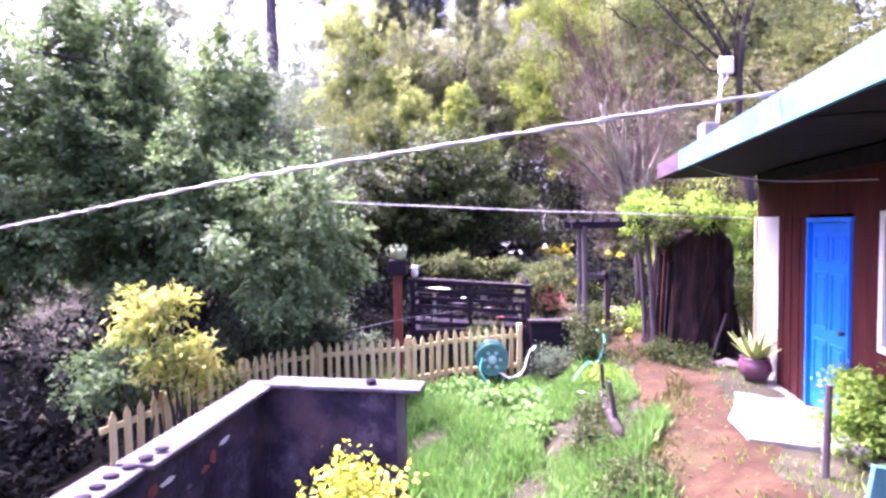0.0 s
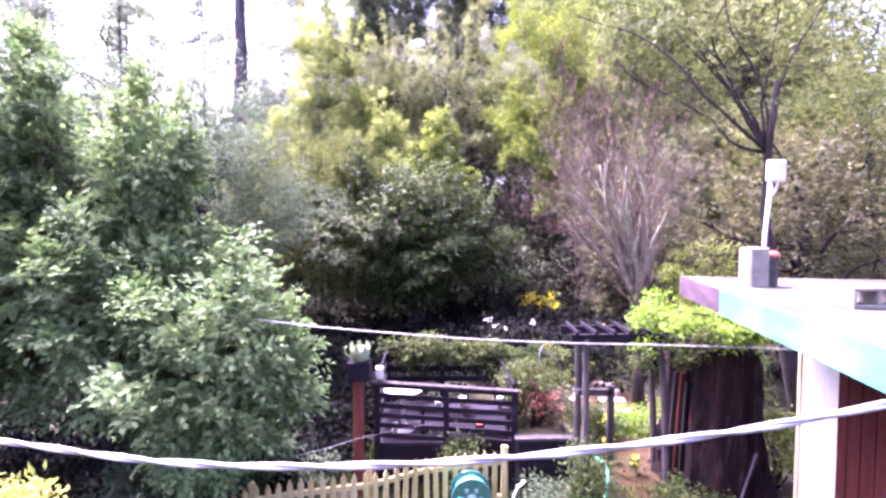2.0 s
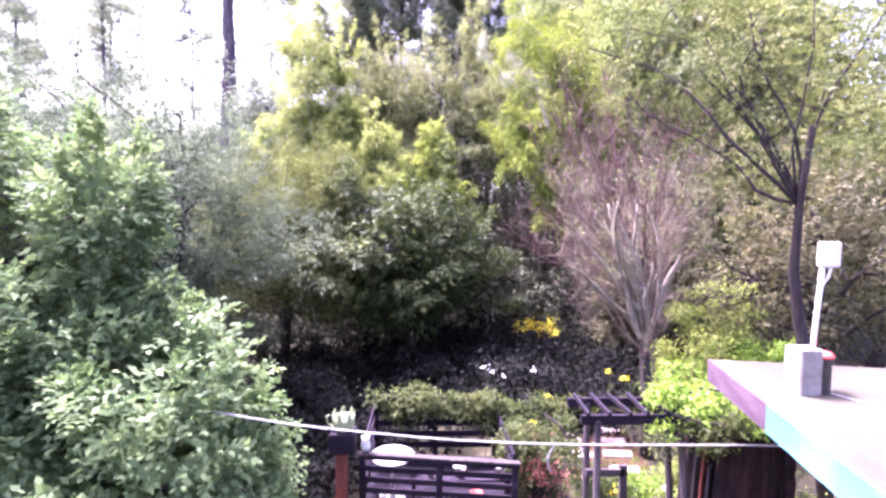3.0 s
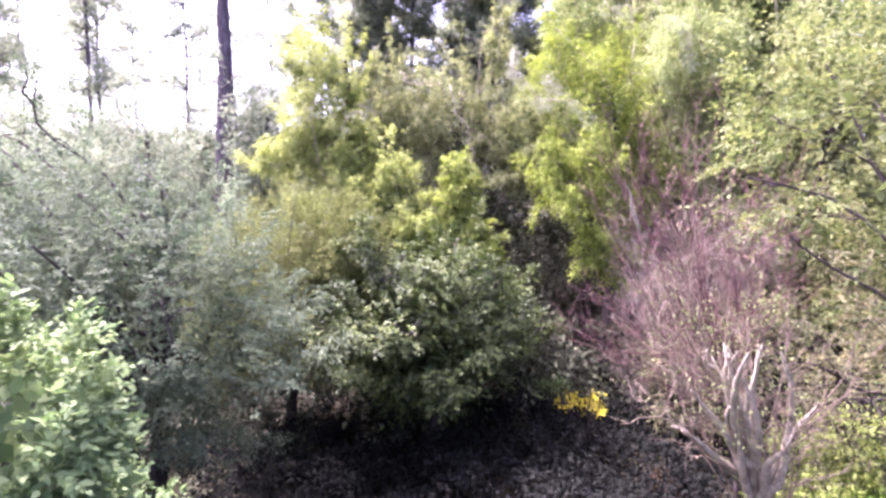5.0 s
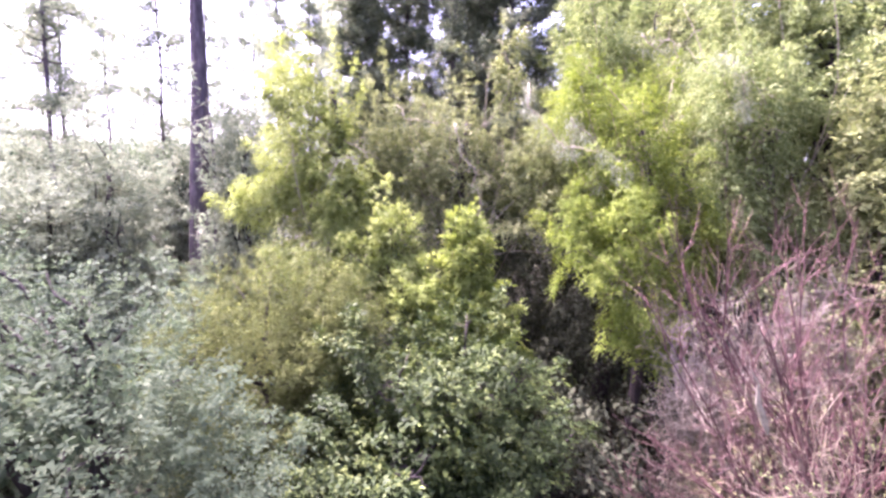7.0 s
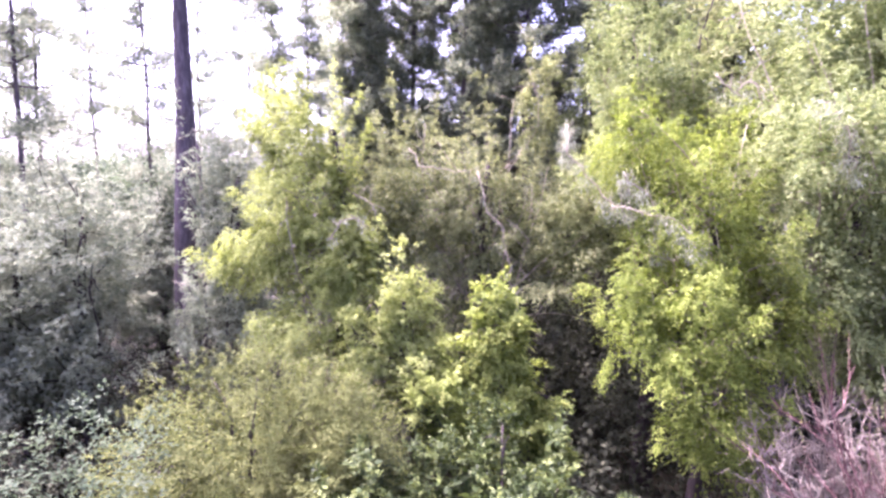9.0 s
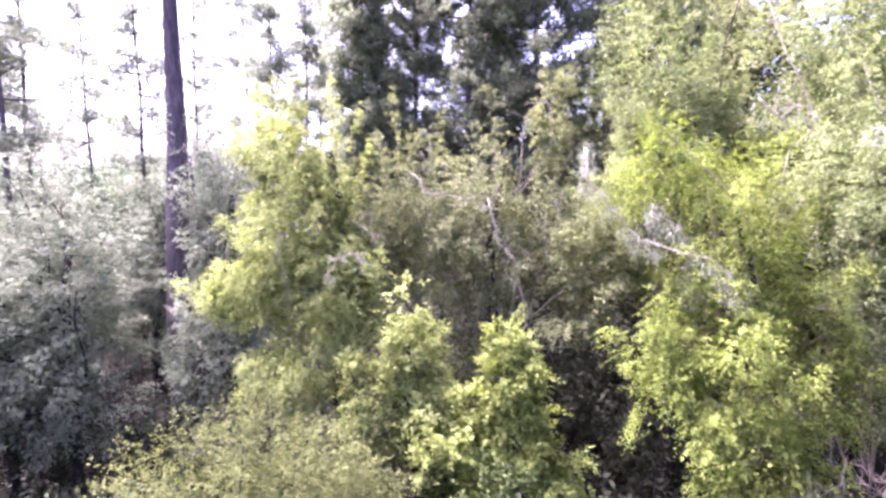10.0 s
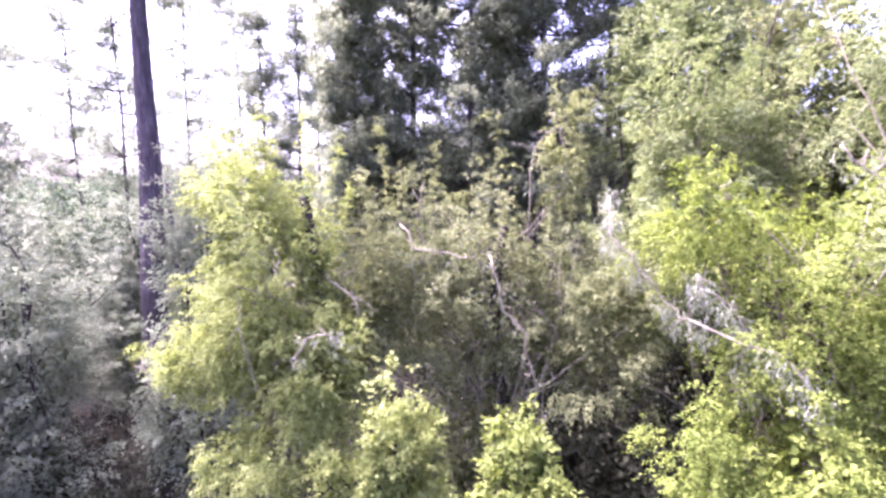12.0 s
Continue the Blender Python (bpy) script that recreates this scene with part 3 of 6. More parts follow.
house = thing("house", "red-brown wooden cottage with a flat pale roof and turquoise fascia", "house")
house.matrix_world = HOUSE
for y0, y1, z0, z1 in ((-1.52, -0.74, -0.3, 1.95), (-2.75, -2.34, -0.3, 1.95), (-3.69, -2.75, -0.3, 0.72), (-8.2, -3.69, -0.3, 1.95), (-8.2, -0.06, 1.95, 2.55)):
    part("wall", Buf().box((WALL_X + 0.06, (y0 + y1) / 2, (z0 + z1) / 2), (0.12, y1 - y0, z1 - z0)), M_BROWN, house, "red-brown painted board wall")
part("end_wall", Buf().box((3.33, -0.12, 1.13), (3.9, 0.12, 2.84)), M_BROWN, house)
part("back_wall", Buf().box((5.26, -4.25, 1.13), (0.12, 7.9, 2.84)), M_BROWN, house)
part("near_wall", Buf().box((3.2, -8.26, 1.13), (4.0, 0.12, 2.84)), M_BROWN, house)
part("white_panel", Buf().box((WALL_X + 0.04, -0.40, 0.86), (0.07, 0.67, 2.16)), M_WHITE, house, "white painted panel at the corner", 0.006)
part("corner_trim", Buf().box((WALL_X + 0.03, -0.035, 0.86), (0.1, 0.06, 2.16)), M_TAN, house, "tan wooden corner trim", 0.005)
# boards of the wall: thin cover strips
for y in (-0.9, -1.1, -1.3):
    part("cover_strip", Buf().box((WALL_X - 0.004, y, 0.83), (0.012, 0.02, 2.2)), M_BROWN, house)
# roof
part("roof_slab", Buf().box((2.9, -4.2, ROOF_Z - 0.03), (5.76, 8.36, 0.06)), M_ROOF, house, "pale weathered flat roof")
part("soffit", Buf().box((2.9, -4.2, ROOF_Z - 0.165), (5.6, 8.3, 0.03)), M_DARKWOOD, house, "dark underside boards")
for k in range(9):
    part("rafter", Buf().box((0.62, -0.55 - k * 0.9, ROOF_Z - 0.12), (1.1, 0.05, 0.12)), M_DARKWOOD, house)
part("fascia", Buf().box((-0.005, -4.82, ROOF_Z - 0.10), (0.03, 7.1, 0.23)), M_TURQ, house, "turquoise painted fascia board", 0.004)
part("fascia_end", Buf().box((-0.003, -0.63, ROOF_Z - 0.10), (0.028, 1.27, 0.225)), M_RAWEND, house, "unpainted grey-purple end of the fascia", 0.004)
part("far_fascia", Buf().box((2.9, 0.005, ROOF_Z - 0.10), (5.78, 0.03, 0.22)), M_RAWEND, house)
part("roof_edge", Buf().box((2.9, -4.2, ROOF_Z + 0.006), (5.82, 8.42, 0.012)), M_ROOF, house)
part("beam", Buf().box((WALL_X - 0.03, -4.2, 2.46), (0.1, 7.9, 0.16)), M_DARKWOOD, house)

# blue panelled door
DY, DW, DH = -1.93, 0.76, 2.06
door = part("door", Buf().box((WALL_X + 0.035, DY, FLOOR_Z + DH / 2 + 0.03), (0.04, DW, DH)), M_BLUE, house, "bright blue panelled wooden door", 0.004)
for sy in (-1, 1):
    part("door_jamb", Buf().box((WALL_X + 0.02, DY + sy * (DW / 2 + 0.02), FLOOR_Z + 1.06), (0.1, 0.035, 2.12)), M_BLUE, house)
part("door_head", Buf().box((WALL_X + 0.02, DY, FLOOR_Z + DH + 0.06), (0.1, DW + 0.1, 0.05)), M_BLUE, house)
for row, (z0, z1) in enumerate(((0.22, 0.78), (0.92, 1.52), (1.66, 1.92))):
    for sy in (-1, 1):
        cy0, w0, h0, zc = DY + sy * 0.165, 0.24, z1 - z0, FLOOR_Z + (z0 + z1) / 2 + 0.03
        pb = Buf()
        for dy, dz, sw, sh in ((0, h0 / 2, w0, 0.022), (0, -h0 / 2, w0, 0.022), (w0 / 2, 0, 0.022, h0 - 0.022), (-w0 / 2, 0, 0.022, h0 - 0.022)):
            pb.box((WALL_X + 0.008, cy0 + dy, zc + dz), (0.022, sw, sh))
        pb.box((WALL_X + 0.009, cy0, zc), (0.016, w0 - 0.09, h0 - 0.09))
        part("door_panel", pb, M_BLUE, door, "", 0.006)
part("door_knob", Buf().lathe([(0.012, 0), (0.012, 0.03), (0.028, 0.04), (0.03, 0.058), (0.018, 0.07)], seg=12,
     m=Matrix.Translation((WALL_X + 0.012, DY - 0.31, FLOOR_Z + 0.98)) @ Matrix.Rotation(radians(-90), 4, 'Y')), M_DARKMETAL, door, "dark door knob", smooth=True)
# window beside the door
win = part("window", Buf().box((WALL_X + 0.07, -3.22, 1.33), (0.012, 0.84, 1.14)), M_GLASS, house, "dark window pane")
for dy, dz, sw, sh in ((0, 0.6, 0.92, 0.06), (0, -0.6, 0.92, 0.06), (0.43, 0, 0.06, 1.14), (-0.43, 0, 0.06, 1.14)):
    part("window_frame", Buf().box((WALL_X + 0.03, -3.22 + dy, 1.33 + dz), (0.09, sw, sh)), M_WHITE, win, "", 0.004)
part("floor_slab", Buf().box((3.2, -4.2, FLOOR_Z - 0.05), (4.1, 8.1, 0.1)), M_CONC, house)

# concrete landing at the door, two poured slabs with broken edges
for outline in ([(0.6, -1.4), (1.28, -1.45), (1.28, -0.6), (1.0, -0.5), (0.68, -0.85)], [(0.32, -2.6), (1.28, -2.75), (1.28, -1.47), (0.6, -1.42), (0.3, -2.1)]):
    ob = part("concrete_slab", Buf().prism(outline, -0.36, FLOOR_Z + 0.005), M_CONC, None, "", 0.012)
    ob.matrix_world = HOUSE
    tagged(ob, "pale concrete slab set in the dirt at the door", "slab", "door slabs")

# things on the roof
def on_roof(x, y, z=ROOF_Z + 0.012):
    return HOUSE @ Vector((x, y, z))


p = on_roof(0.42, -0.80)
mast = thing("antenna_mast", "white box antenna on a thin leaning pole on the roof", "antenna", p)
part("pole", Buf().tube([(0.13, 0.02, 0.0), (0.17, 0.03, 0.5), (0.22, 0.04, 1.08)], 0.02, 8), M_WHITE, mast, smooth=True)
part("antenna_box", Buf().box((0.27, 0.04, 1.16), (0.18, 0.07, 0.22)), M_WHITE, mast, "white plastic antenna box", 0.015)
part("bracket", Buf().tube([(0.2, 0.03, 0.88), (0.26, 0.03, 0.96), (0.29, 0.03, 1.06)], 0.012, 6), M_WHITE, mast)
part("base_cap", Buf().tube([(0.13, 0.02, -0.01), (0.13, 0.02, 0.04)], 0.04, 10), M_DARKMETAL, mast)
cb = thing("concrete_block", "grey concrete block standing upright against the mast", "block", on_roof(0.40, -0.92))
part("block_body", Buf().box((0.02, 0, 0.19), (0.19, 0.17, 0.40)), M_BLOCK, cb, "", 0.012)
part("block_web", Buf().box((-0.04, 0.10, 0.19), (0.05, 0.05, 0.38)).box((0.08, 0.10, 0.19), (0.05, 0.05, 0.38)), M_BLOCK, cb, "", 0.008)
jb = thing("vent_can", "dark roof vent with a red cap beside the mast", "vent", on_roof(0.58, -0.86))
part("vent_body", Buf().lathe([(0.07, 0), (0.07, 0.24), (0.085, 0.25), (0.085, 0.3)], seg=14), M_DARKMETAL, jb, smooth=False)
part("vent_cap", Buf().lathe([(0.085, 0.3), (0.09, 0.315), (0.06, 0.345), (0.02, 0.355)], seg=14), M_RED, jb, "faded red cap", smooth=True)
hb = thing("hollow_block", "grey hollow concrete block lying on the roof", "block", on_roof(0.72, -2.1))
bb = Buf()
for z in (0.015, 0.145):
    bb.box((0, 0, z), (0.4, 0.19, 0.03))
for x in (-0.185, 0, 0.185):
    bb.box((x, 0, 0.08), (0.03, 0.19, 0.1))
part("block_shell", bb, M_BLOCK, hb, "", 0.006)
for a, b, c in (((0.3, -1.0), (0.24, -1.5), (0.1, -2.1)), ((0.62, -0.9), (0.9, -1.3), (1.25, -1.35))):
    pts = [on_roof(x, y, ROOF_Z + 0.02) for x, y in (a, b, c)]
    tagged(part("roof_cable", Buf().tube(pts, 0.006, 5), M_BLACKCABLE), "thin grey cable lying across the roof", "cable", "roof cables")

# ---- cables ----
def cable(name, label, pts, r, mat, group="", twist=0.0):
    """A hanging cable through the points, rounded by a smooth curve."""
    P = [Vector(q) for q in pts]
    out = []
    for i in range(len(P) - 1):
        a, b, c, d = P[max(i - 1, 0)], P[i], P[i + 1], P[min(i + 2, len(P) - 1)]
        for k in range(8):
            t = k / 8
            out.append(0.5 * ((2 * b) + (c - a) * t + (2 * a - 5 * b + 4 * c - d) * t * t + (3 * b - a - 3 * c + d) * t ** 3))
    out.append(P[-1])
    if twist:
        buf = Buf()
        for s in (0, math.pi):
            q = [p + Vector((0, math.cos(i * 1.1 + s), math.sin(i * 1.1 + s))) * twist for i, p in enumerate(out)]
            buf.tube(q, r, 6)
    else:
        buf = Buf().tube(out, r, 7)
    return tagged(part(name, buf, mat, smooth=True), label, "cable", group)


cable("power_cable", "thick twisted white cable strung from the eave to the trees",
      [(-12.0, 8.73, 1.3), (-9.5, 7.61, 1.52), (-7.5, 6.71, 1.71), (-6.0, 6.03, 1.85), (-4.9, 5.54, 1.96), (-3.85, 5.07, 2.06), (-2.78, 4.59, 2.17), (-1.70, 4.10, 2.28), (-0.62, 3.68, 2.37), (0.45, 3.45, 2.48), (1.52, 3.38, 2.62), (2.5, 3.45, 2.76)], 0.0095, M_CABLE, "cables", 0.008)
cable("wash_line", "thin white line strung between the trees and the house",
      [(-2.5, 7.45, 2.38), (-1.88, 7.29, 2.32), (-0.95, 7.10, 2.24), (-0.02, 6.98, 2.18), (0.90, 6.93, 2.12), (1.83, 6.95, 2.07), (2.75, 7.0, 2.03), (3.67, 7.08, 1.98), (4.60, 7.12, 1.93)], 0.009, M_CABLE, "cables")
tail = [(1.66, 6.95, 2.08), (1.6, 6.94, 2.02), (1.575, 6.94, 1.92), (1.6, 6.94, 1.81)]
cable("loose_cord", "short white cord end hanging from the wash line", tail, 0.007, M_CABLE, "cables")
cable("drop_wire", "thin grey wire drooping under the eave", [HOUSE @ Vector(q) for q in ((0.02, -1.55, 2.58), (0.25, -1.9, 2.42), (0.6, -2.4, 2.28), (1.14, -3.0, 2.22))], 0.005, M_BLACKCABLE, "cables")
cable("fence_wire", "thin sagging wire above the picket fence", [(-2.9, 8.2, 0.15), (-1.6, 8.4, 0.12), (-0.6, 8.7, 0.25), (0.4, 9.0, 0.33)], 0.003, M_BLACKCABLE, "cables")

# ---- picket fence ----
fence = thing("picket_fence", "pale unpainted wooden picket fence with pointed pickets", "fence")
FENCE = [(1.46, 8.45), (0.27, 8.28), (-0.45, 8.05), (-1.12, 7.95), (-1.9, 7.8), (-2.35, 7.45), (-2.65, 6.85), (-2.85, 6.2), (-3.15, 5.6), (-3.5, 5.1)]
FTOP = [0.17, 0.13, 0.06, 0.05, 0.03, 0.05, 0.05, 0.03, 0.0, -0.05]
fp = np.array(FENCE)
seg = np.concatenate([[0], np.cumsum(np.linalg.norm(np.diff(fp, axis=0), axis=1))])


def fence_at(s):
    return np.array([np.interp(s, seg, fp[:, 0]), np.interp(s, seg, fp[:, 1]), np.interp(s, seg, FTOP)])


pk = Buf()
W2, T2, H2 = 0.035, 0.011, 0.93
for y in (-T2, T2):
    pk.v += [(-W2, y, -H2), (W2, y, -H2), (W2, y, -0.085), (0.0, y, 0), (-W2, y, -0.085)]
pk.f = [(0, 1, 2, 3, 4), (9, 8, 7, 6, 5), (0, 5, 6, 1), (1, 6, 7, 2), (2, 7, 8, 3), (3, 8, 9, 4), (4, 9, 5, 0)]
picket_mesh = pk.mesh("picket", M_FENCE)
rng = np.random.default_rng(8)
s = 0.03
while s < seg[-1]:
    a, b = fence_at(s), fence_at(s + 0.05)
    ob = part("picket", picket_mesh, M_FENCE, fence)
    ob.matrix_world = Matrix.Translation((a[0], a[1], a[2] + rng.normal() * 0.012)) @ Matrix.Rotation(math.atan2(b[1] - a[1], b[0] - a[0]), 4, 'Z') @ Matrix.Rotation(rng.normal() * 0.015, 4, 'Y') @ Matrix.Rotation(rng.normal() * 0.012, 4, 'X')
    s += 0.142 + rng.normal() * 0.006
for i in range(len(FENCE) - 1):
    a, b = Vector((*FENCE[i], FTOP[i])), Vector((*FENCE[i + 1], FTOP[i + 1]))
    d = (b - a)
    ang = math.atan2(d.y, d.x)
    nrm = Vector((-math.sin(ang), math.cos(ang), 0))
    for drop in (0.2, 0.72):
        q = (a + b) / 2 - Vector((0, 0, drop)) + nrm * (-0.03)
        part("rail", Buf().box((0, 0, 0), (d.length + 0.02, 0.03, 0.07), Matrix.Translation(q) @ Matrix.Rotation(ang, 4, 'Z') @ Matrix.Rotation(-math.asin(d.z / d.length), 4, 'Y')), M_FENCE, fence)
    if i % 2 == 0:
        part("post", Buf().box((0, 0, 0), (0.08, 0.08, 1.1), Matrix.Translation(a - Vector((0, 0, 0.55)) - nrm * 0.09) @ Matrix.Rotation(ang, 4, 'Z')), M_FENCE, fence)

# ---- half wall with a cap board beside the lawn ----
hw = thing("half_wall", "dark stained plywood half wall with a grey board cap", "wall")
C0, C1, C2 = Vector((-1.30, 3.98, 0)), Vector((-1.62, 1.2, 0)), Vector((-0.12, 3.80, 0))
for nm, a, b in (("long", C0, C1), ("short", C0, C2)):
    d = b - a
    ang = math.atan2(d.y, d.x)
    m = Matrix.Translation((a + b) / 2) @ Matrix.Rotation(ang, 4, 'Z')
    L = d.length
    if nm == "long":
        part("panel", Buf().box((0.0, 0, -0.21), (L, 0.05, 1.62), m), M_PLY, hw, "dark plywood panel with scuffed paint")
        part("cap", Buf().box((-0.72, 0.0, 0.62), (L - 1.36, 0.24, 0.035), m), M_CAP, hw, "", 0.006)
        part("cap", Buf().box((0.72, -0.02, 0.628), (1.34, 0.25, 0.035), m), M_CAP, hw, "", 0.006)
    else:
        part("panel", Buf().box((0.03, 0, -0.21), (L - 0.06, 0.05, 1.62), m), M_PLY, hw)
        part("cap", Buf().box((0.1, 0.02, 0.632), (L + 0.1, 0.22, 0.035), m), M_CAP, hw, "", 0.006)
    for k in (-0.4, 0.0, 0.4):
        part("stud", Buf().box((k * L, 0.06 if nm == "short" else -0.06, -0.22), (0.05, 0.07, 1.58), m), M_PLY, hw)
part("end_post", Buf().box((C2.x - 0.02, C2.y, -0.2), (0.07, 0.1, 1.6)), M_GREYWOOD, hw)
part("corner_post", Buf().box((C0.x, C0.y, -0.21), (0.09, 0.09, 1.6)), M_PLY, hw)
rng = np.random.default_rng(3)
for k in range(6):
    q = C0.lerp(C1, 0.45 + 0.036 * k) + Vector((0.03 + rng.normal() * 0.012, 0, 0.655))
    st = part("stone", Buf().lathe([(0.01, -0.012), (0.036, 0.0), (0.032, 0.012), (0.012, 0.02)], seg=9, m=Matrix.Translation(q) @ Matrix.Diagonal((1.2, 0.6 + 0.6 * rng.random(), 0.6, 1))), M_DECK, smooth=True)
    tagged(st, "small dark flat stone on the cap board", "stone", "stones on the cap")
st = part("stone", Buf().lathe([(0.01, -0.012), (0.045, 0.0), (0.04, 0.02), (0.012, 0.035)], seg=8, m=Matrix.Translation(C0.lerp(C2, 0.78) + Vector((0, 0, 0.665)))), M_DECK, smooth=True)
tagged(st, "small dark flat stone on the cap board", "stone", "stones on the cap")
for k, (f, dz, w, h, m) in enumerate(((0.22, 0.42, 0.075, 0.02, M_WHITE), (0.425, 0.43, 0.07, 0.022, M_WHITE), (0.27, 0.37, 0.035, 0.06, M_REDPOST), (0.30, 0.33, 0.05, 0.028, M_REDPOST), (0.47, 0.44, 0.045, 0.05, M_REDPOST), (0.52, 0.38, 0.035, 0.03, M_REDPOST), (0.36, 0.30, 0.03, 0.02, M_CAP))):
    q = C0.lerp(C1, f) + Vector((0.029, 0, dz))
    ring = [(w * (0.55 + 0.6 * rng.random()) * math.cos(a * 0.6283), h * (0.55 + 0.6 * rng.random()) * math.sin(a * 0.6283)) for a in range(10)]
    part("paint_scuff", Buf().prism(ring, 0, 0.003, Matrix.Translation(q) @ Matrix.Rotation(radians(-6.5), 4, 'Z') @ Matrix.Rotation(radians(90), 4, 'Z') @ Matrix.Rotation(radians(90), 4, 'X')), m, hw)

# ---- terrace with slatted rail, table and vine ----
deck = thing("terrace", "raised dark-stained timber terrace with a slatted rail", "deck")
DX0, DX1, DY0, DY1, DZ = -0.50, 1.72, 9.15, 11.0, -0.08
part("floor", Buf().box(((DX0 + DX1) / 2, (DY0 + DY1) / 2, DZ - 0.03), (DX1 - DX0, DY1 - DY0, 0.05)), M_DECK, deck)
for k in range(14):
    part("plank", Buf().box(((DX0 + DX1) / 2, DY0 + 0.07 + k * 0.131, DZ + 0.012), (DX1 - DX0 - 0.02, 0.12, 0.024)), M_PLANK, deck)
part("skirt", Buf().box(((DX0 + DX1) / 2, DY0 + 0.06, -0.55), (DX1 - DX0 - 0.05, 0.04, 0.9)), M_DECK, deck)


def rail_z(x):
    return 0.90 - 0.075 * (x - DX0)


for x in (DX0 + 0.04, 0.62, DX1 - 0.03):
    part("post", Buf().box((x, DY0, (rail_z(x) - 1.0) / 2), (0.09, 0.09, rail_z(x) + 1.0)), M_DECK, deck, "", 0.006)
for k in range(6):
    z = -0.02 - k * 0.155
    buf = Buf()
    for x0, x1 in ((DX0, 0.575), (0.665, DX1)):
        m = Matrix.Translation(((x0 + x1) / 2, DY0 - 0.004 * k, (rail_z(x0) + rail_z(x1)) / 2 + z)) @ Matrix.Rotation(math.atan(0.075), 4, 'Y')
        buf.box((0, 0, 0), (x1 - x0, 0.03, 0.075 if k else 0.06), m)
    part("slat", buf, M_DECK, deck)
m = Matrix.Translation(((DX0 + DX1) / 2, DY0, rail_z((DX0 + DX1) / 2) + 0.03)) @ Matrix.Rotation(math.atan(0.075), 4, 'Y')
part("hand_rail", Buf().box((0, 0, 0), (DX1 - DX0 + 0.1, 0.11, 0.03), m), M_GREYWOOD, deck, "weathered grey top rail", 0.005)
for x in (DX0 + 0.03, DX1 - 0.03):
    for k in range(4):
        part("side_slat", Buf().box((x, (DY0 + DY1) / 2, 0.92 - k * 0.22 - (0.1 if x > 1 else 0)), (0.03, DY1 - DY0 - 0.1, 0.09)), M_DECK, deck)
for x in (DX0 + 0.05, 0.6, DX1 - 0.05):
    part("back_post", Buf().box((x, DY1, 0.1), (0.09, 0.09, 2.0)), M_DECK, deck)
for k in range(5):
    part("back_slat", Buf().box(((DX0 + DX1) / 2, DY1 - 0.06, 1.0 - k * 0.2), (DX1 - DX0, 0.03, 0.1)), M_DECK, deck)

table = thing("garden_table", "white round garden table on the terrace", "table", (-0.08, 9.7, DZ + 0.024))
part("tabletop", Buf().lathe([(0.30, 0.66), (0.33, 0.675), (0.33, 0.69), (0.30, 0.7)], seg=24), M_WHITE, table, smooth=True)
part("stem", Buf().lathe([(0.05, 0.02), (0.03, 0.1), (0.03, 0.6), (0.08, 0.66)], seg=12), M_WHITE, table, smooth=True)
part("foot", Buf().lathe([(0.2, 0), (0.2, 0.012), (0.05, 0.03)], seg=16), M_WHITE, table, smooth=True)
for i, (x, y, r, h, mt, lb) in enumerate(((0.9, 9.5, 0.06, 0.14, M_WHITE, "small white pot on the terrace"), (1.5, 9.42, 0.05, 0.16, M_WHITE, "small white pot on the terrace"),
                                         (1.2, 9.6, 0.09, 0.12, M_RED, "small red dish on the terrace"), (-0.2, 9.5, 0.05, 0.16, M_WHITE, "small white pot on the terrace"), (1.0, 10.2, 0.08, 0.2, M_STONE, "clay pot on the terrace"), (0.5, 9.45, 0.05, 0.1, M_WHITE, "small white pot on the terrace"))):
    pot = part("small_pot", Buf().lathe([(r * 0.7, 0), (r, h), (r * 1.1, h), (r * 1.1, h * 1.12), (r * 0.85, h * 1.12), (r * 0.8, h * 0.8)], (x, y, DZ + 0.024 + (0.45 if i in (0, 1, 5) else 0)), 12), mt, smooth=True)
    tagged(pot, lb, "pot", "pots on the terrace")
bench = thing("bench_shelf", "dark plank shelf behind the terrace rail", "shelf", (0.85, 9.5, DZ + 0.024))
part("shelf_board", Buf().box((0.1, 0, 0.435), (1.5, 0.26, 0.03)), M_DECK, bench)
for x in (-0.6, 0.8):
    part("shelf_leg", Buf().box((x, 0, 0.21), (0.05, 0.22, 0.42)), M_DECK, bench)

# post with crown-shaped pot
gate = thing("red_post", "red-brown timber post with a dark box top", "post", (-0.74, 9.1, gz(-0.74, 9.1)))
part("shaft", Buf().box((0, 0, 0.93), (0.15, 0.15, 1.9)), M_REDPOST, gate, "", 0.008)
part("top_box", Buf().box((0.02, 0, 2.02), (0.34, 0.3, 0.28)), M_DECK, gate, "dark box on the post", 0.01)
cp = thing("crown_planter", "pale green ceramic planter shaped like a crown", "planter", (-0.71, 9.1, gz(-0.74, 9.1) + 2.16))
buf = Buf().lathe([(0.10, 0.0), (0.13, 0.02), (0.155, 0.14), (0.15, 0.2), (0.125, 0.2), (0.12, 0.06)], seg=18)
part("bowl", buf, M_PALEPOT, cp, smooth=True)
for k in range(7):
    a = 2 * math.pi * k / 7
    part("crown_point", Buf().box((0, 0, 0.04), (0.085, 0.02, 0.1), Matrix.Translation((0.15 * math.cos(a), 0.15 * math.sin(a), 0.19)) @ Matrix.Rotation(a + math.pi / 2, 4, 'Z'), 0.55), M_PALEPOT, cp, "", 0.004)
part("handle", Buf().tube([(-0.15, 0, 0.05), (-0.22, 0, 0.1), (-0.24, 0, 0.19), (-0.2, 0, 0.22)], 0.014, 6), M_PALEPOT, cp)
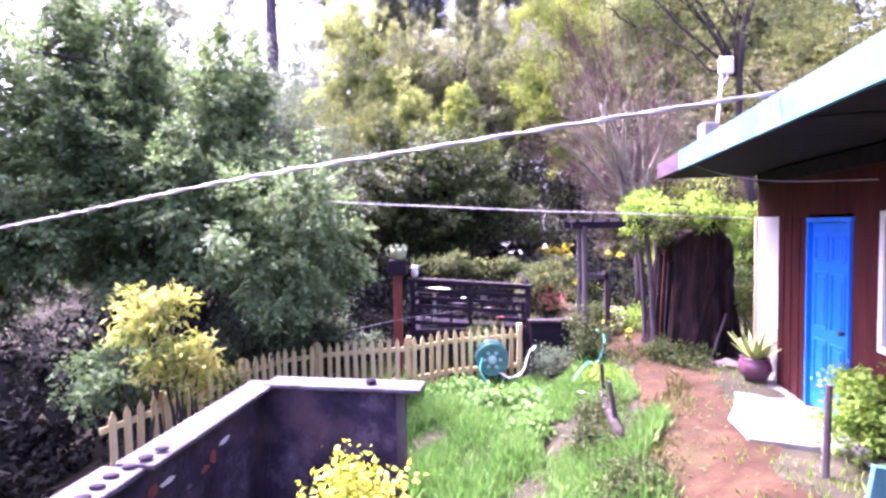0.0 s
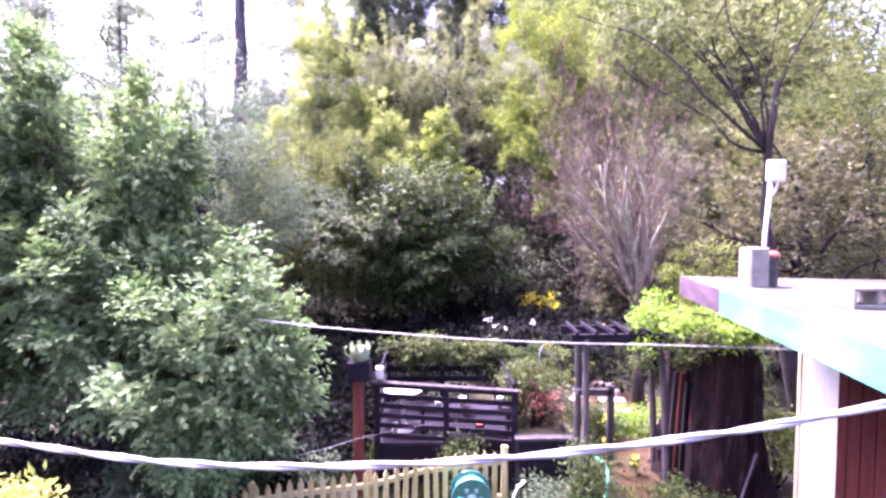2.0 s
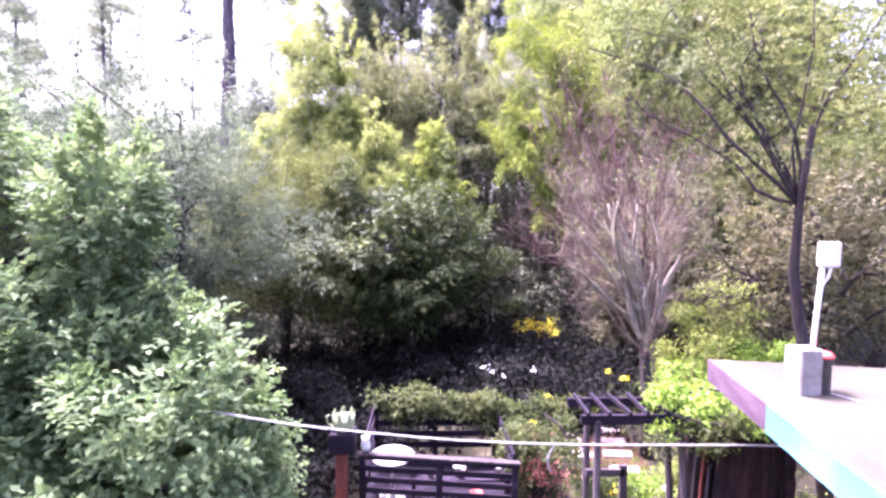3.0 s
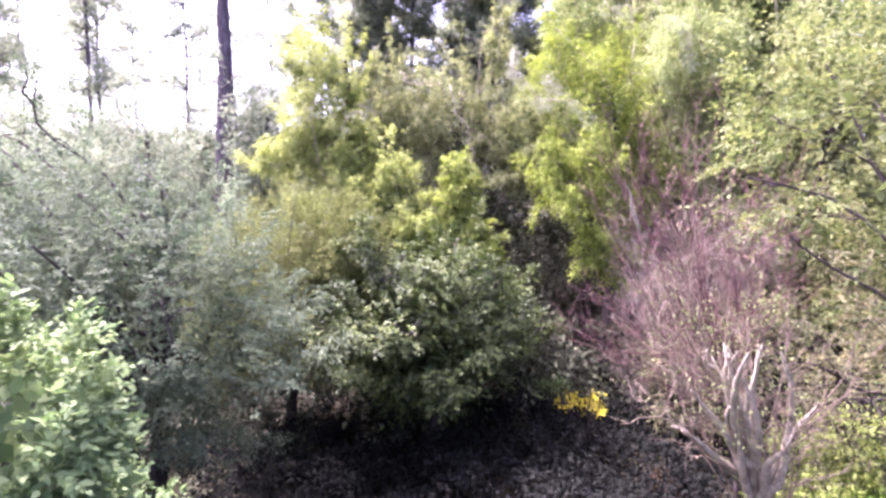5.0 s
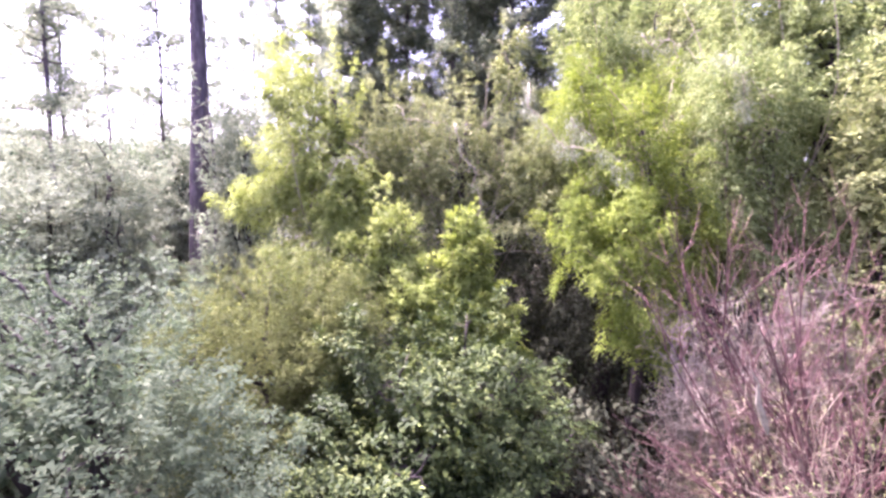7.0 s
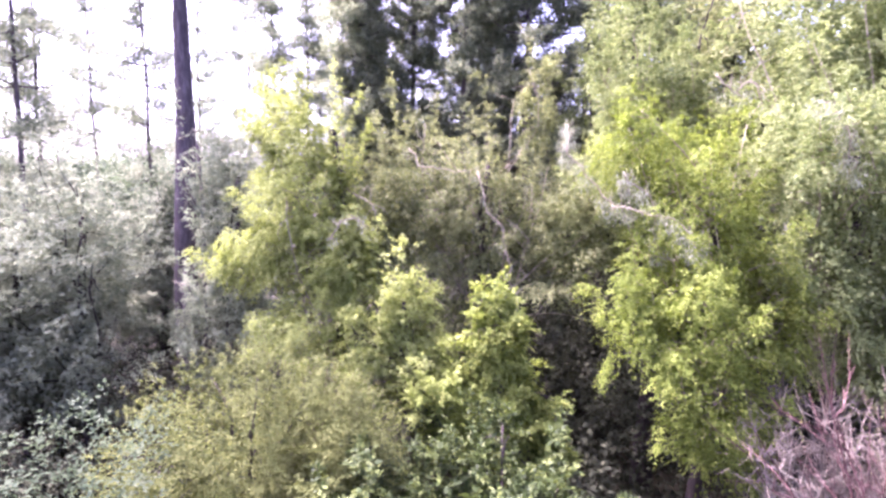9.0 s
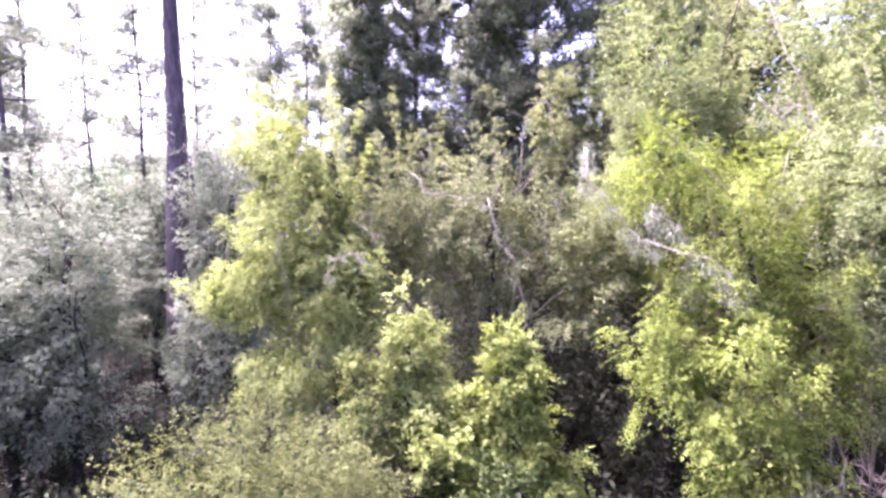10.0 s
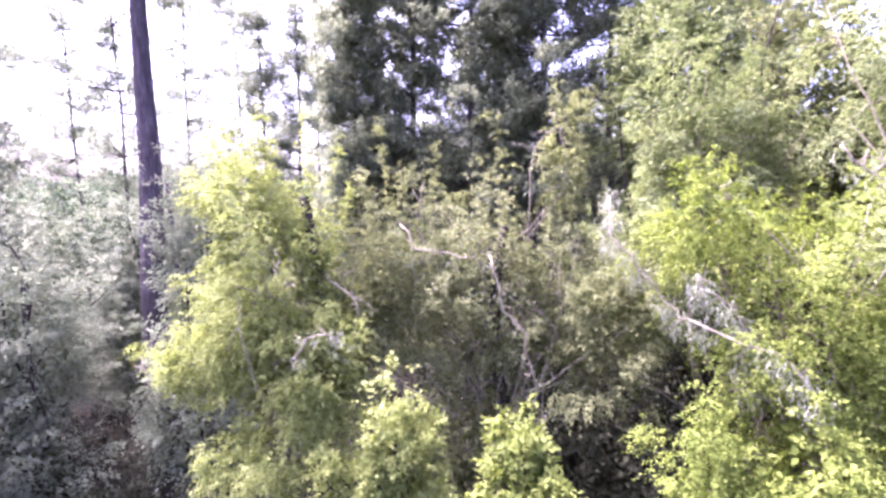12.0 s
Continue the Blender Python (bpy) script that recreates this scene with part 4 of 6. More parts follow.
wp = part("white_jug", Buf().lathe([(0.05, 0), (0.07, 0.06), (0.05, 0.14), (0.06, 0.2), (0.045, 0.2), (0.035, 0.12)], (-0.42, 9.18, 0.96), 14), M_WHITE, smooth=True)
tagged(wp, "small white jug on the rail end", "jug")

# timber retaining box to the side of the terrace
rb = thing("timber_bed", "dark timber raised bed beside the terrace", "planter bed", (2.12, 9.0, gz(2.1, 9.0)))
part("front_board", Buf().box((0, -0.22, 0.36), (0.84, 0.05, 0.78)), M_DECK, rb, "", 0.006)
part("cap_board", Buf().box((0, -0.2, 0.78), (0.95, 0.14, 0.05)), M_GREYWOOD, rb, "", 0.006)
part("side_board", Buf().box((0.4, 0.1, 0.36), (0.05, 0.58, 0.78)), M_DECK, rb)
part("side_board", Buf().box((-0.4, 0.1, 0.36), (0.05, 0.58, 0.78)), M_DECK, rb)
part("soil", Buf().box((0, 0.1, 0.34), (0.74, 0.56, 0.7)), M_SOIL, rb)

# ---- pergola over the path ----
pg = thing("pergola", "small dark weathered timber pergola arch over the path", "pergola")
AY = 8.0
for x, y, lx in ((2.44, AY, 0.0), (2.5, AY + 0.55, 0.0), (3.62, AY + 0.1, -0.14), (3.66, AY + 0.55, -0.14)):
    part("post", Buf().tube([(x, y, gz(x, y) - 0.1), (x + 0.4 * lx + 0.01, y, 0.8), (x + lx, y, 1.86)], [0.052, 0.047, 0.042], 8), M_GREYWOOD, pg)
for y in (AY, AY + 0.55):
    part("beam", Buf().box((2.92, y, 1.87), (1.36, 0.05, 0.11)), M_DECK, pg)
for k in range(6):
    part("crosspiece", Buf().box((0, 0, 0), (0.035, 0.66, 0.045), Matrix.Translation((2.33 + k * 0.235, AY + 0.28, 1.95)) @ Matrix.Rotation(0.05 * (k % 3 - 1), 4, 'Z')), M_DECK, pg)
part("side_bar", Buf().box((2.72, AY + 0.46, 0.98), (0.5, 0.05, 0.09)), M_GREYWOOD, pg)
part("side_post", Buf().box((2.96, AY + 0.46, 0.45), (0.09, 0.05, 1.25)), M_GREYWOOD, pg)

# ---- burnt stump ----
rng = np.random.default_rng(12)
SB = Vector((4.35, 8.35, gz(4.35, 8.35)))
stump = thing("redwood_stump", "huge burnt redwood stump with deeply furrowed dark bark", "stump", SB)
buf = Buf()
SEG, ROWS_S = 56, 12
wave = [(f, 6.28 * rng.random(), amp) for f, amp in ((3, 0.07), (5, 0.06), (8, 0.05), (13, 0.035), (19, 0.025))]
furrow = [sum(amp * math.sin(f * a * 2 * math.pi / SEG + ph) for f, ph, amp in wave) + 0.03 * rng.normal() for a in range(SEG)]
for i in range(ROWS_S):
    t = i / (ROWS_S - 1)
    for a in range(SEG):
        an = 2 * math.pi * a / SEG
        r = (0.66 - 0.10 * t + 0.16 * (1 - t) ** 4) * (1 + furrow[a] * (0.7 + 0.5 * (1 - t)) + 0.04 * math.sin(4 * an + 7 * t) * math.sin(9 * t + 2 * an)) + 0.016 * rng.normal()
        buf.v.append((r * math.cos(an), r * math.sin(an), -0.15 + t * 2.1 + (0.14 * math.sin(3 * an) + 0.07 * math.sin(8 * an) + 0.06 * rng.normal() if i == ROWS_S - 1 else 0)))
for i in range(ROWS_S - 1):
    for a in range(SEG):
        b = (a + 1) % SEG
        buf.f.append((i * SEG + a, i * SEG + b, (i + 1) * SEG + b, (i + 1) * SEG + a))
buf.f.append(tuple((ROWS_S - 1) * SEG + a for a in range(SEG)))
part("stump_trunk", buf, M_STUMP, stump)
for k in range(4):
    bx = 3.66 + 0.05 * k
    b0 = Vector((bx, 8.15 - 0.05 * k, gz(bx, 8.1)))
    h = 1.62 + 0.1 * math.sin(k * 2.1)
    ob = part("old_board", Buf().box((0, 0, h / 2), (0.13, 0.025, h)), (M_GREYWOOD, M_REDPOST, M_GREYWOOD, M_REDPOST)[k % 4])
    ob.matrix_world = Matrix.Translation(b0) @ Matrix.Rotation(0.06 + 0.02 * math.sin(k * 3), 4, 'Y') @ Matrix.Rotation(0.5 + 0.15 * k, 4, 'Z')
    tagged(ob, "old weathered board leaning on the stump", "board", "boards on the stump")
for x, y, l, tx in ((3.95, 7.72, 0.45, 0.02), (4.2, 7.5, 0.75, 0.32)):
    ob = part("stick", Buf().tube([(0, 0, -0.03), (tx * 0.5, 0.05, l * 0.5), (tx, 0.1, l)], 0.015, 6), M_CAP)
    ob.location = (x, y, gz(x, y))
    tagged(ob, "pale stick leaning by the stump", "stick", "sticks by the stump")
for k in range(26):
    x, y = (4.0 + 0.5 * rng.random(), 7.25 + 0.35 * rng.random()) if k < 9 else (3.1 + 1.3 * rng.random(), 9.0 + 3.4 * rng.random())
    r = rng.uniform(0.05, 0.13)
    q = Buf().lathe([(r * 0.3, -r * 0.4), (r * rng.uniform(0.8, 1.1), 0), (r * rng.uniform(0.6, 0.9), r * 0.5), (r * 0.2, r * 0.7)], seg=8)
    ob = part("stone", q, M_STONE)
    ob.matrix_world = Matrix.Translation((x, y, gz(x, y) + r * 0.15)) @ Matrix.Rotation(rng.random() * 6, 4, 'Z') @ Matrix.Diagonal((1.3, 0.9, 0.8, 1))
    tagged(ob, "rough pinkish stone beside the path", "stone", "stones beside the path")
for k in range(5):
    x, y = 3.85 + 0.1 * k, 10.2 + 0.55 * k
    ob = part("step_stone", Buf().prism([(-0.28, -0.1), (0.25, -0.12), (0.3, 0.08), (-0.22, 0.13)], -0.08, 0.05), M_STONE, None, "", 0.012)
    ob.location = (x, y, gz(x, y) + 0.01)
    tagged(ob, "flat pinkish stone step in the path", "step", "path steps")

# ---- agave in a pot ----
AP = HOUSE @ Vector((WALL_X - 0.25, -0.72, FLOOR_Z + 0.02))
agave = thing("potted_agave", "spiky green agave in a dark glazed pot by the wall", "potted plant", AP)
part("pot", Buf().lathe([(0.11, 0), (0.17, 0.08), (0.2, 0.17), (0.185, 0.25), (0.165, 0.28), (0.18, 0.31), (0.15, 0.31), (0.14, 0.26)], seg=24), M_POT, agave, smooth=True)
rng = np.random.default_rng(21)
for k in range(22):
    a, tilt = k * 2.4, 0.35 + 0.85 * (k / 22)
    L = rng.uniform(0.34, 0.46)
    d = Vector((math.cos(a) * math.sin(tilt), math.sin(a) * math.sin(tilt), math.cos(tilt)))
    sd = Vector((-math.sin(a), math.cos(a), 0))
    upv = sd.cross(d)
    buf = Buf()
    for i, (u, w, dz) in enumerate(((0, 0.022, 0), (0.35, 0.034, -0.01), (0.7, 0.024, 0.01), (1.0, 0.002, 0.03))):
        q = Vector((0, 0, 0.28)) + d * L * u + Vector((0, 0, dz))
        buf.v += [tuple(q - sd * w + upv * 0.008), tuple(q - upv * 0.008), tuple(q + sd * w + upv * 0.008)]
    for i in range(3):
        o = i * 3
        buf.f += [(o, o + 1, o + 4, o + 3), (o + 1, o + 2, o + 5, o + 4), (o + 2, o, o + 3, o + 5)]
    part("leaf", buf, L_AGAVE, agave)

# ---- hose reel and hoses ----
RP = Vector((0.93, 8.2, gz(0.93, 8.2)))
reel = thing("hose_reel", "turquoise plastic hose reel against the picket fence", "hose reel", RP)
mr = Matrix.Translation((0, 0, 0.52)) @ Matrix.Rotation(radians(90), 4, 'X')
part("front_disc", Buf().lathe([(0.27, 0.10), (0.28, 0.11), (0.275, 0.13), (0.2, 0.125), (0.19, 0.115), (0.08, 0.115), (0.07, 0.14), (0.02, 0.145)], seg=28, m=mr), M_REEL, reel, smooth=False)
part("back_disc", Buf().lathe([(0.27, -0.13), (0.28, -0.12), (0.27, -0.10)], seg=28, m=mr), M_REEL, reel)
part("wound_hose", Buf().lathe([(0.21, -0.1), (0.23, -0.06), (0.21, -0.02), (0.23, 0.02), (0.21, 0.06), (0.22, 0.1)], seg=28, m=mr), M_HOSE, reel, smooth=True)
part("hub", Buf().lathe([(0.07, 0.13), (0.07, 0.15), (0.03, 0.16)], seg=14, m=mr), M_REELPALE, reel, "pale hub")
for k in range(6):
    a = k * math.pi / 3
    part("spoke", Buf().box((0.13 * math.cos(a), -0.135, 0.52 + 0.13 * math.sin(a)), (0.05, 0.012, 0.05)), M_REELPALE, reel)
for sx in (-1, 1):
    part("stand_leg", Buf().tube([(sx * 0.2, -0.16, 0), (sx * 0.12, 0, 0.5), (sx * 0.2, 0.16, 0)], 0.018, 6), M_REEL, reel)


def hose(label, pts, r, mat):
    return cable("hose", label, pts, r, mat, "hoses")


def on_g(x, y, h=0.02):
    return (x, y, gz(x, y) + h)


hose("green garden hose curving down from the reel to the grass", [(0.76, 8.05, -0.3), (0.72, 8.0, -0.5), (0.82, 7.95, -0.68), on_g(0.95, 7.85), on_g(0.98, 7.5, 0.08), on_g(1.2, 7.25, 0.1), on_g(1.5, 7.2, 0.12), on_g(1.6, 7.4, 0.12), on_g(1.3, 7.5, 0.1)], 0.014, M_HOSE)
hose("green garden hose rising through the plants to the path", [on_g(2.05, 7.2, 0.16), on_g(2.3, 7.4, 0.25), (2.52, 7.6, -0.28), (2.7, 7.85, -0.1), (2.78, 8.1, 0.05), (2.7, 8.3, 0.1)], 0.015, M_HOSE)
hose("pale hose end hanging from a tap at the fence end", [(1.05, 8.05, -0.55), (1.2, 8.0, -0.62), (1.42, 8.05, -0.55), (1.52, 8.1, -0.3), (1.58, 8.1, -0.18)], 0.012, M_PALEHOSE)
hose("pale tube lying in the grass", [on_g(1.75, 7.15, 0.1), on_g(2.0, 7.02, 0.1), on_g(2.2, 6.8, 0.06)], 0.018, M_PALEHOSE)
tap = thing("garden_tap", "pale garden tap on a stake by the fence", "tap", (1.6, 8.12, gz(1.6, 8.12)))
part("riser", Buf().tube([(0, 0, -0.1), (0, 0, 0.62)], 0.015, 6), M_GREYWOOD, tap)
part("tap_head", Buf().tube([(-0.05, -0.02, 0.6), (0.02, 0, 0.63), (0.05, 0, 0.68)], 0.02, 6), M_PALEHOSE, tap)

# stakes and timber edging
edge_log = part("edging_timber", Buf().tube([(2.12, 5.35, gz(2.12, 5.35) + 0.06), (2.2, 6.0, gz(2.2, 6.0) + 0.1), (2.3, 6.6, gz(2.3, 6.6) + 0.1)], [0.07, 0.065, 0.06], 8), M_BARK, smooth=True)
tagged(edge_log, "dark rough timber edging between lawn and path", "timber")
for x, y, h, lx in ((2.2, 5.7, 0.55, -0.1), (2.32, 6.55, 0.5, -0.05), (3.35, 4.05, 0.78, 0.02)):
    ob = part("wooden_stake", Buf().tube([(0, 0, -0.1), (lx, 0, h)], [0.03, 0.026], 7), M_GREYWOOD)
    ob.location = (x, y, gz(x, y))
    tagged(ob, "weathered wooden stake driven into the ground", "stake", "stakes")
bd = part("turquoise_board", Buf().box((0, 0, 0.3), (0.1, 0.03, 0.9)), M_TURQ, None, "", 0.004)
bd.matrix_world = Matrix.Translation((2.66, 2.88, gz(2.66, 2.88))) @ Matrix.Rotation(0.16, 4, 'Y')
tagged(bd, "turquoise painted board standing beside the path", "board")

ws = thing("white_stake", "thin white garden stake beside the burnt stump", "stake", (4.1, 8.15, gz(4.1, 8.15)))
part("rod", Buf().tube([(0, 0, -0.1), (0.01, 0, 0.25), (0.05, 0, 0.5)], [0.011, 0.010, 0.009], 7, True), M_PALEHOSE, ws)
part("hooked_tip", Buf().tube([(0.05, 0, 0.49), (0.06, -0.01, 0.535), (0.03, -0.02, 0.55)], [0.009, 0.013, 0.008], 7, True), M_PALEHOSE, ws)

# ---- trees ----
def g3(x, y):
    return (x, y, gz(x, y))


tree("bay_tree", "leafy grey-green broadleaf tree beyond the fence", g3(-4.6, 9.4), (-4.2, 9.2, 4.4), 0.2,
     [((-4.8, 9.0, 2.6), (1.6, 1.9, 2.0)), ((-7.4, 8.9, 3.3), (2.4, 2.0, 3.0)), ((-2.3, 7.7, 1.7), (1.05, 1.1, 1.4)), ((-3.5, 8.3, 2.4), (1.0, 1.1, 1.5)), ((-3.6, 8.7, 4.3), (0.6, 0.6, 1.0)), ((-5.7, 8.8, 5.1), (0.9, 0.8, 1.1)), ((-9.6, 8.5, 2.0), (2.0, 1.6, 2.5))],
     L_NEAR, M_BARK, 101, pad=0.36, cover=1.6, twigs=34, per=9, leaf=0.105, reach=0.27, droop=0.22, limbs=26, skirt=-0.85, flat=0.35, uneven=0.8)
tree("grey_tree", "tall dusty grey-green tree on the slope", g3(-6.2, 14.8), (-6.0, 14.8, 6.0), 0.25,
     [((-5.7, 14.1, 4.0), (2.8, 2.6, 3.7)), ((-9.8, 15.5, 4.8), (2.8, 2.5, 4.2))],
     L_GREY, M_BARK, 102, pad=0.42, cover=1.6, twigs=32, per=8, leaf=0.08, reach=0.27, droop=0.3, limbs=24)
tree("dome_tree", "dense dark-leaved tree with a rounded dome", g3(0.0, 17.4), (0.0, 17.4, 3.8), 0.22,
     [((-0.25, 17.4, 2.9), (2.9, 2.5, 2.85))],
     L_DOME, M_BARK, 103, pad=0.46, cover=1.5, twigs=42, per=9, leaf=0.115, reach=0.34, droop=0.35, limbs=18, flat=0.22, skirt=-0.3, hollow=-0.6, core=14, uneven=1.3)
tree("young_tree", "slender bright green young tree", g3(0.8, 20.9), (0.75, 20.9, 7.5), 0.1,
     [((0.75, 20.9, 6.6), (0.55, 0.5, 1.4)), ((0.8, 20.8, 5.0), (1.15, 0.9, 1.4)), ((1.5, 20.5, 4.2), (0.9, 0.7, 0.9)), ((-0.3, 20.6, 5.0), (0.9, 0.7, 1.2))],
     L_YG, M_BARK, 104, pad=0.3, cover=1.5, twigs=26, per=8, leaf=0.11, reach=0.3, droop=0.3, limbs=16, flat=0.22, uneven=1.6)
tree("young_tree", "bright green young tree leaning among the oaks", g3(-1.4, 21.4), (-1.4, 21.4, 7.2), 0.1,
     [((-1.4, 21.6, 6.8), (0.8, 0.7, 1.3)), ((-2.2, 21.6, 6.0), (0.9, 0.7, 1.2)), ((-1.0, 21.3, 5.2), (0.9, 0.7, 1.1))],
     L_OAK, M_BARK, 134, pad=0.3, cover=1.2, twigs=24, per=8, leaf=0.1, reach=0.28, droop=0.3, limbs=12, flat=0.3, uneven=2.0)
tree("round_bush_tree", "broad olive-brown rounded tree", g3(-4.4, 19.1), (-4.2, 19.1, 4.8), 0.2,
     [((-4.3, 19.1, 3.5), (3.0, 2.3, 3.5)), ((-2.7, 18.3, 4.6), (1.3, 1.3, 2.2))],
     L_OLIVE, M_BARK, 105, pad=0.4, cover=1.7, twigs=36, per=8, leaf=0.07, reach=0.25, droop=0.2, limbs=18, uneven=0.5, hollow=-0.8)
tree("yellow_oak", "yellow-green oak with pale lichen on its limbs", g3(-3.6, 24.4), (-3.5, 24.2, 11.6), 0.28,
     [((-4.1, 23.9, 9.9), (1.8, 1.7, 3.0)), ((-4.9, 24.1, 11.8), (0.8, 0.8, 1.2)), ((-6.2, 24.4, 7.8), (1.0, 0.8, 0.7)), ((-4.9, 24.0, 8.3), (1.2, 1.0, 1.0)), ((-4.0, 23.3, 6.5), (1.6, 1.3, 1.7)), ((-2.9, 22.9, 8.2), (1.0, 0.9, 1.5))],
     L_OAK, M_BARK, 106, pad=0.34, cover=1.35, twigs=34, per=9, leaf=0.08, reach=0.28, droop=0.55, limbs=40, limb_mat=M_LICHEN, flat=0.6, uneven=1.9, hollow=-0.15)
tree("olive_oak", "dull olive oak with bare white branches", g3(1.0, 25.4), (1.2, 25.2, 10.8), 0.28,
     [((-1.2, 25.0, 9.6), (1.5, 1.3, 2.9)), ((1.1, 24.9, 9.2), (1.7, 1.5, 3.0)), ((2.5, 24.5, 12.6), (0.45, 0.45, 1.7)), ((-2.4, 24.4, 8.8), (1.1, 1.0, 2.2)), ((3.3, 23.6, 8.6), (1.2, 1.1, 2.8)), ((-0.2, 24.2, 5.8), (2.0, 1.3, 1.6))],
     L_DULL, M_BARK, 107, pad=0.36, cover=1.2, twigs=32, per=8, leaf=0.08, reach=0.28, droop=0.5, limbs=48, limb_mat=M_LICHEN, flat=0.6, uneven=1.7, hollow=-0.2)
tree("bright_oak", "bright yellow-green oak with hanging lichen", g3(5.9, 21.2), (5.5, 20.9, 10.4), 0.2,
     [((5.3, 20.5, 9.2), (1.7, 1.3, 2.2)), ((4.5, 19.2, 7.6), (0.8, 0.8, 1.3)), ((4.8, 18.7, 6.0), (1.0, 0.8, 1.3)), ((3.6, 19.8, 7.2), (0.65, 0.7, 1.5)), ((4.3, 21.0, 11.0), (1.3, 1.1, 1.1)), ((6.4, 19.7, 7.0), (0.9, 0.9, 1.6)), ((5.6, 19.5, 4.6), (1.2, 0.8, 1.0))],
     L_YELLOW, M_BARK, 108, pad=0.32, cover=1.3, twigs=38, per=10, leaf=0.066, reach=0.28, droop=0.65, limbs=40, limb_mat=M_LICHEN, flat=0.8, uneven=2.0, hollow=-0.12)
tree("pale_oak", "pale green oak draped in lichen", g3(9.6, 21.0), (9.2, 21.0, 11.5), 0.3,
     [((8.7, 20.9, 11.0), (2.2, 1.9, 2.6)), ((9.6, 22.6, 14.2), (2.2, 1.6, 2.3)), ((9.6, 19.6, 6.8), (1.9, 1.2, 2.2)), ((7.5, 19.2, 10.8), (1.1, 0.9, 1.4)), ((7.9, 20.0, 8.2), (1.2, 1.0, 1.6))],
     L_PALE, M_BARK, 109, pad=0.38, cover=1.2, twigs=32, per=8, leaf=0.085, reach=0.3, droop=0.6, limbs=44, limb_mat=M_LICHEN, flat=0.7, uneven=1.9, hollow=-0.1)
tree("tall_oak", "tall pale green oak on the hillside", g3(6.4, 24.8), (6.4, 24.8, 12.4), 0.3,
     [((6.3, 24.8, 12.6), (2.2, 1.5, 2.8)), ((5.0, 25.2, 9.4), (1.9, 1.3, 2.4))],
     L_PALE, M_BARK, 110, pad=0.42, cover=1.2, twigs=30, per=8, leaf=0.1, reach=0.34, droop=0.5, limbs=22, limb_mat=M_LICHEN, group="hillside oaks", flat=0.6, uneven=1.6)
for i, (x, y, h, rx) in enumerate(((13.5, 26, 19, 3.4), (10.6, 27.5, 20, 2.8), (8.2, 30.5, 22, 2.8), (16.5, 25, 19, 3.4), (12.6, 22.5, 18.5, 2.6), (11.5, 18.5, 13.5, 2.4))):
    tree("tall_oak", "tall pale green oak on the hillside", g3(x, y), (x, y, h * 0.8), 0.26, [((x, y, h * 0.7), (rx, rx * 0.8, h * 0.28)), ((x, y - 0.6, h * 0.36), (rx, rx * 0.7, h * 0.2))],
         (L_PALE, L_DULL)[i % 2], M_BARK, 140 + i, pad=0.65, cover=1.2, twigs=24, per=7, leaf=0.15, reach=0.42, droop=0.45, limbs=14, group="hillside oaks", flat=0.6, uneven=1.5, core=5)
tree("side_tree", "small-leaved tree with a dark forked trunk behind the roof", g3(6.4, 9.1), (5.35, 8.6, 5.45), 0.11,
     [((3.75, 9.3, 6.9), (1.25, 1.1, 1.25)), ((5.5, 8.9, 6.2), (1.7, 1.3, 1.9)), ((4.4, 10.2, 7.6), (1.4, 1.0, 1.0))],
     L_SIDE, M_BARK, 112, pad=0.32, cover=1.0, twigs=20, per=8, leaf=0.06, reach=0.26, droop=0.3, limbs=9, fork=0.85, limb_r=0.03, core=2, uneven=1.5)
for x, y, z, c, r, m, lb, sd in ((8.6, 12.5, 4.5, (8.8, 12.8, 3.2), (2.4, 2.0, 3.2), L_RUST, "rusty green thicket tree beside the house", 113), (7.2, 16.6, 3.0, (7.1, 16.6, 2.4), (1.9, 1.2, 2.3), L_RUST, "rusty green thicket tree on the slope", 114),
                                 (12.5, 15.0, 6.0, (12.3, 15.0, 5.0), (3.2, 2.4, 4.8), L_OLIVE, "tall green thicket tree behind the house", 115), (15.8, 19.0, 9.0, (15.6, 19.0, 8.4), (3.0, 2.2, 5.0), L_OLIVE, "tall dull green tree on the slope behind the house", 116)):
    tree("thicket_tree", lb, g3(x, y), (x, y, z), 0.17, [(c, r)], m, M_BARK, sd, pad=0.48, cover=1.2, twigs=28, per=8, leaf=0.095, reach=0.32, droop=0.35, limbs=16, group="thicket trees", core=6)
# leaf colour of these oaks is paled to stand in for haze
for i, (x, y, h, rx, m) in enumerate(((-16.8, 29.5, 10.2, 2.4, L_HAZEPALE), (-13.9, 29.0, 12.0, 2.6, L_HAZEPALE), (-11.6, 37.5, 15.2, 2.6, L_HAZEPALE), (-18.5, 27, 10.4, 4.0, L_HAZEPALE), (-8.6, 30.5, 14.0, 2.0, L_HAZEPALE), (-14.5, 38, 12.5, 4.0, L_HAZEPALE), (-17.0, 32.0, 9.6, 2.8, L_HAZEPALE), (-22, 38, 12.5, 4.5, L_HAZEPALE))):
    tree("grey_oak", "pale grey-green oak with haze put into its leaf colour", g3(x, y), (x + 0.2, y, h * 0.75), 0.22, [((x, y, h * 0.62), (rx, rx * 0.8, h * 0.4)), ((x - 0.3, y - 1.0, h * 0.3), (rx * 1.05, rx * 0.6, h * 0.22))],
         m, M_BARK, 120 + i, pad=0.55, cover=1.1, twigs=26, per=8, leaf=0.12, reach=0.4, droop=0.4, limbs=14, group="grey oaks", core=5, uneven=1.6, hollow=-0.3)


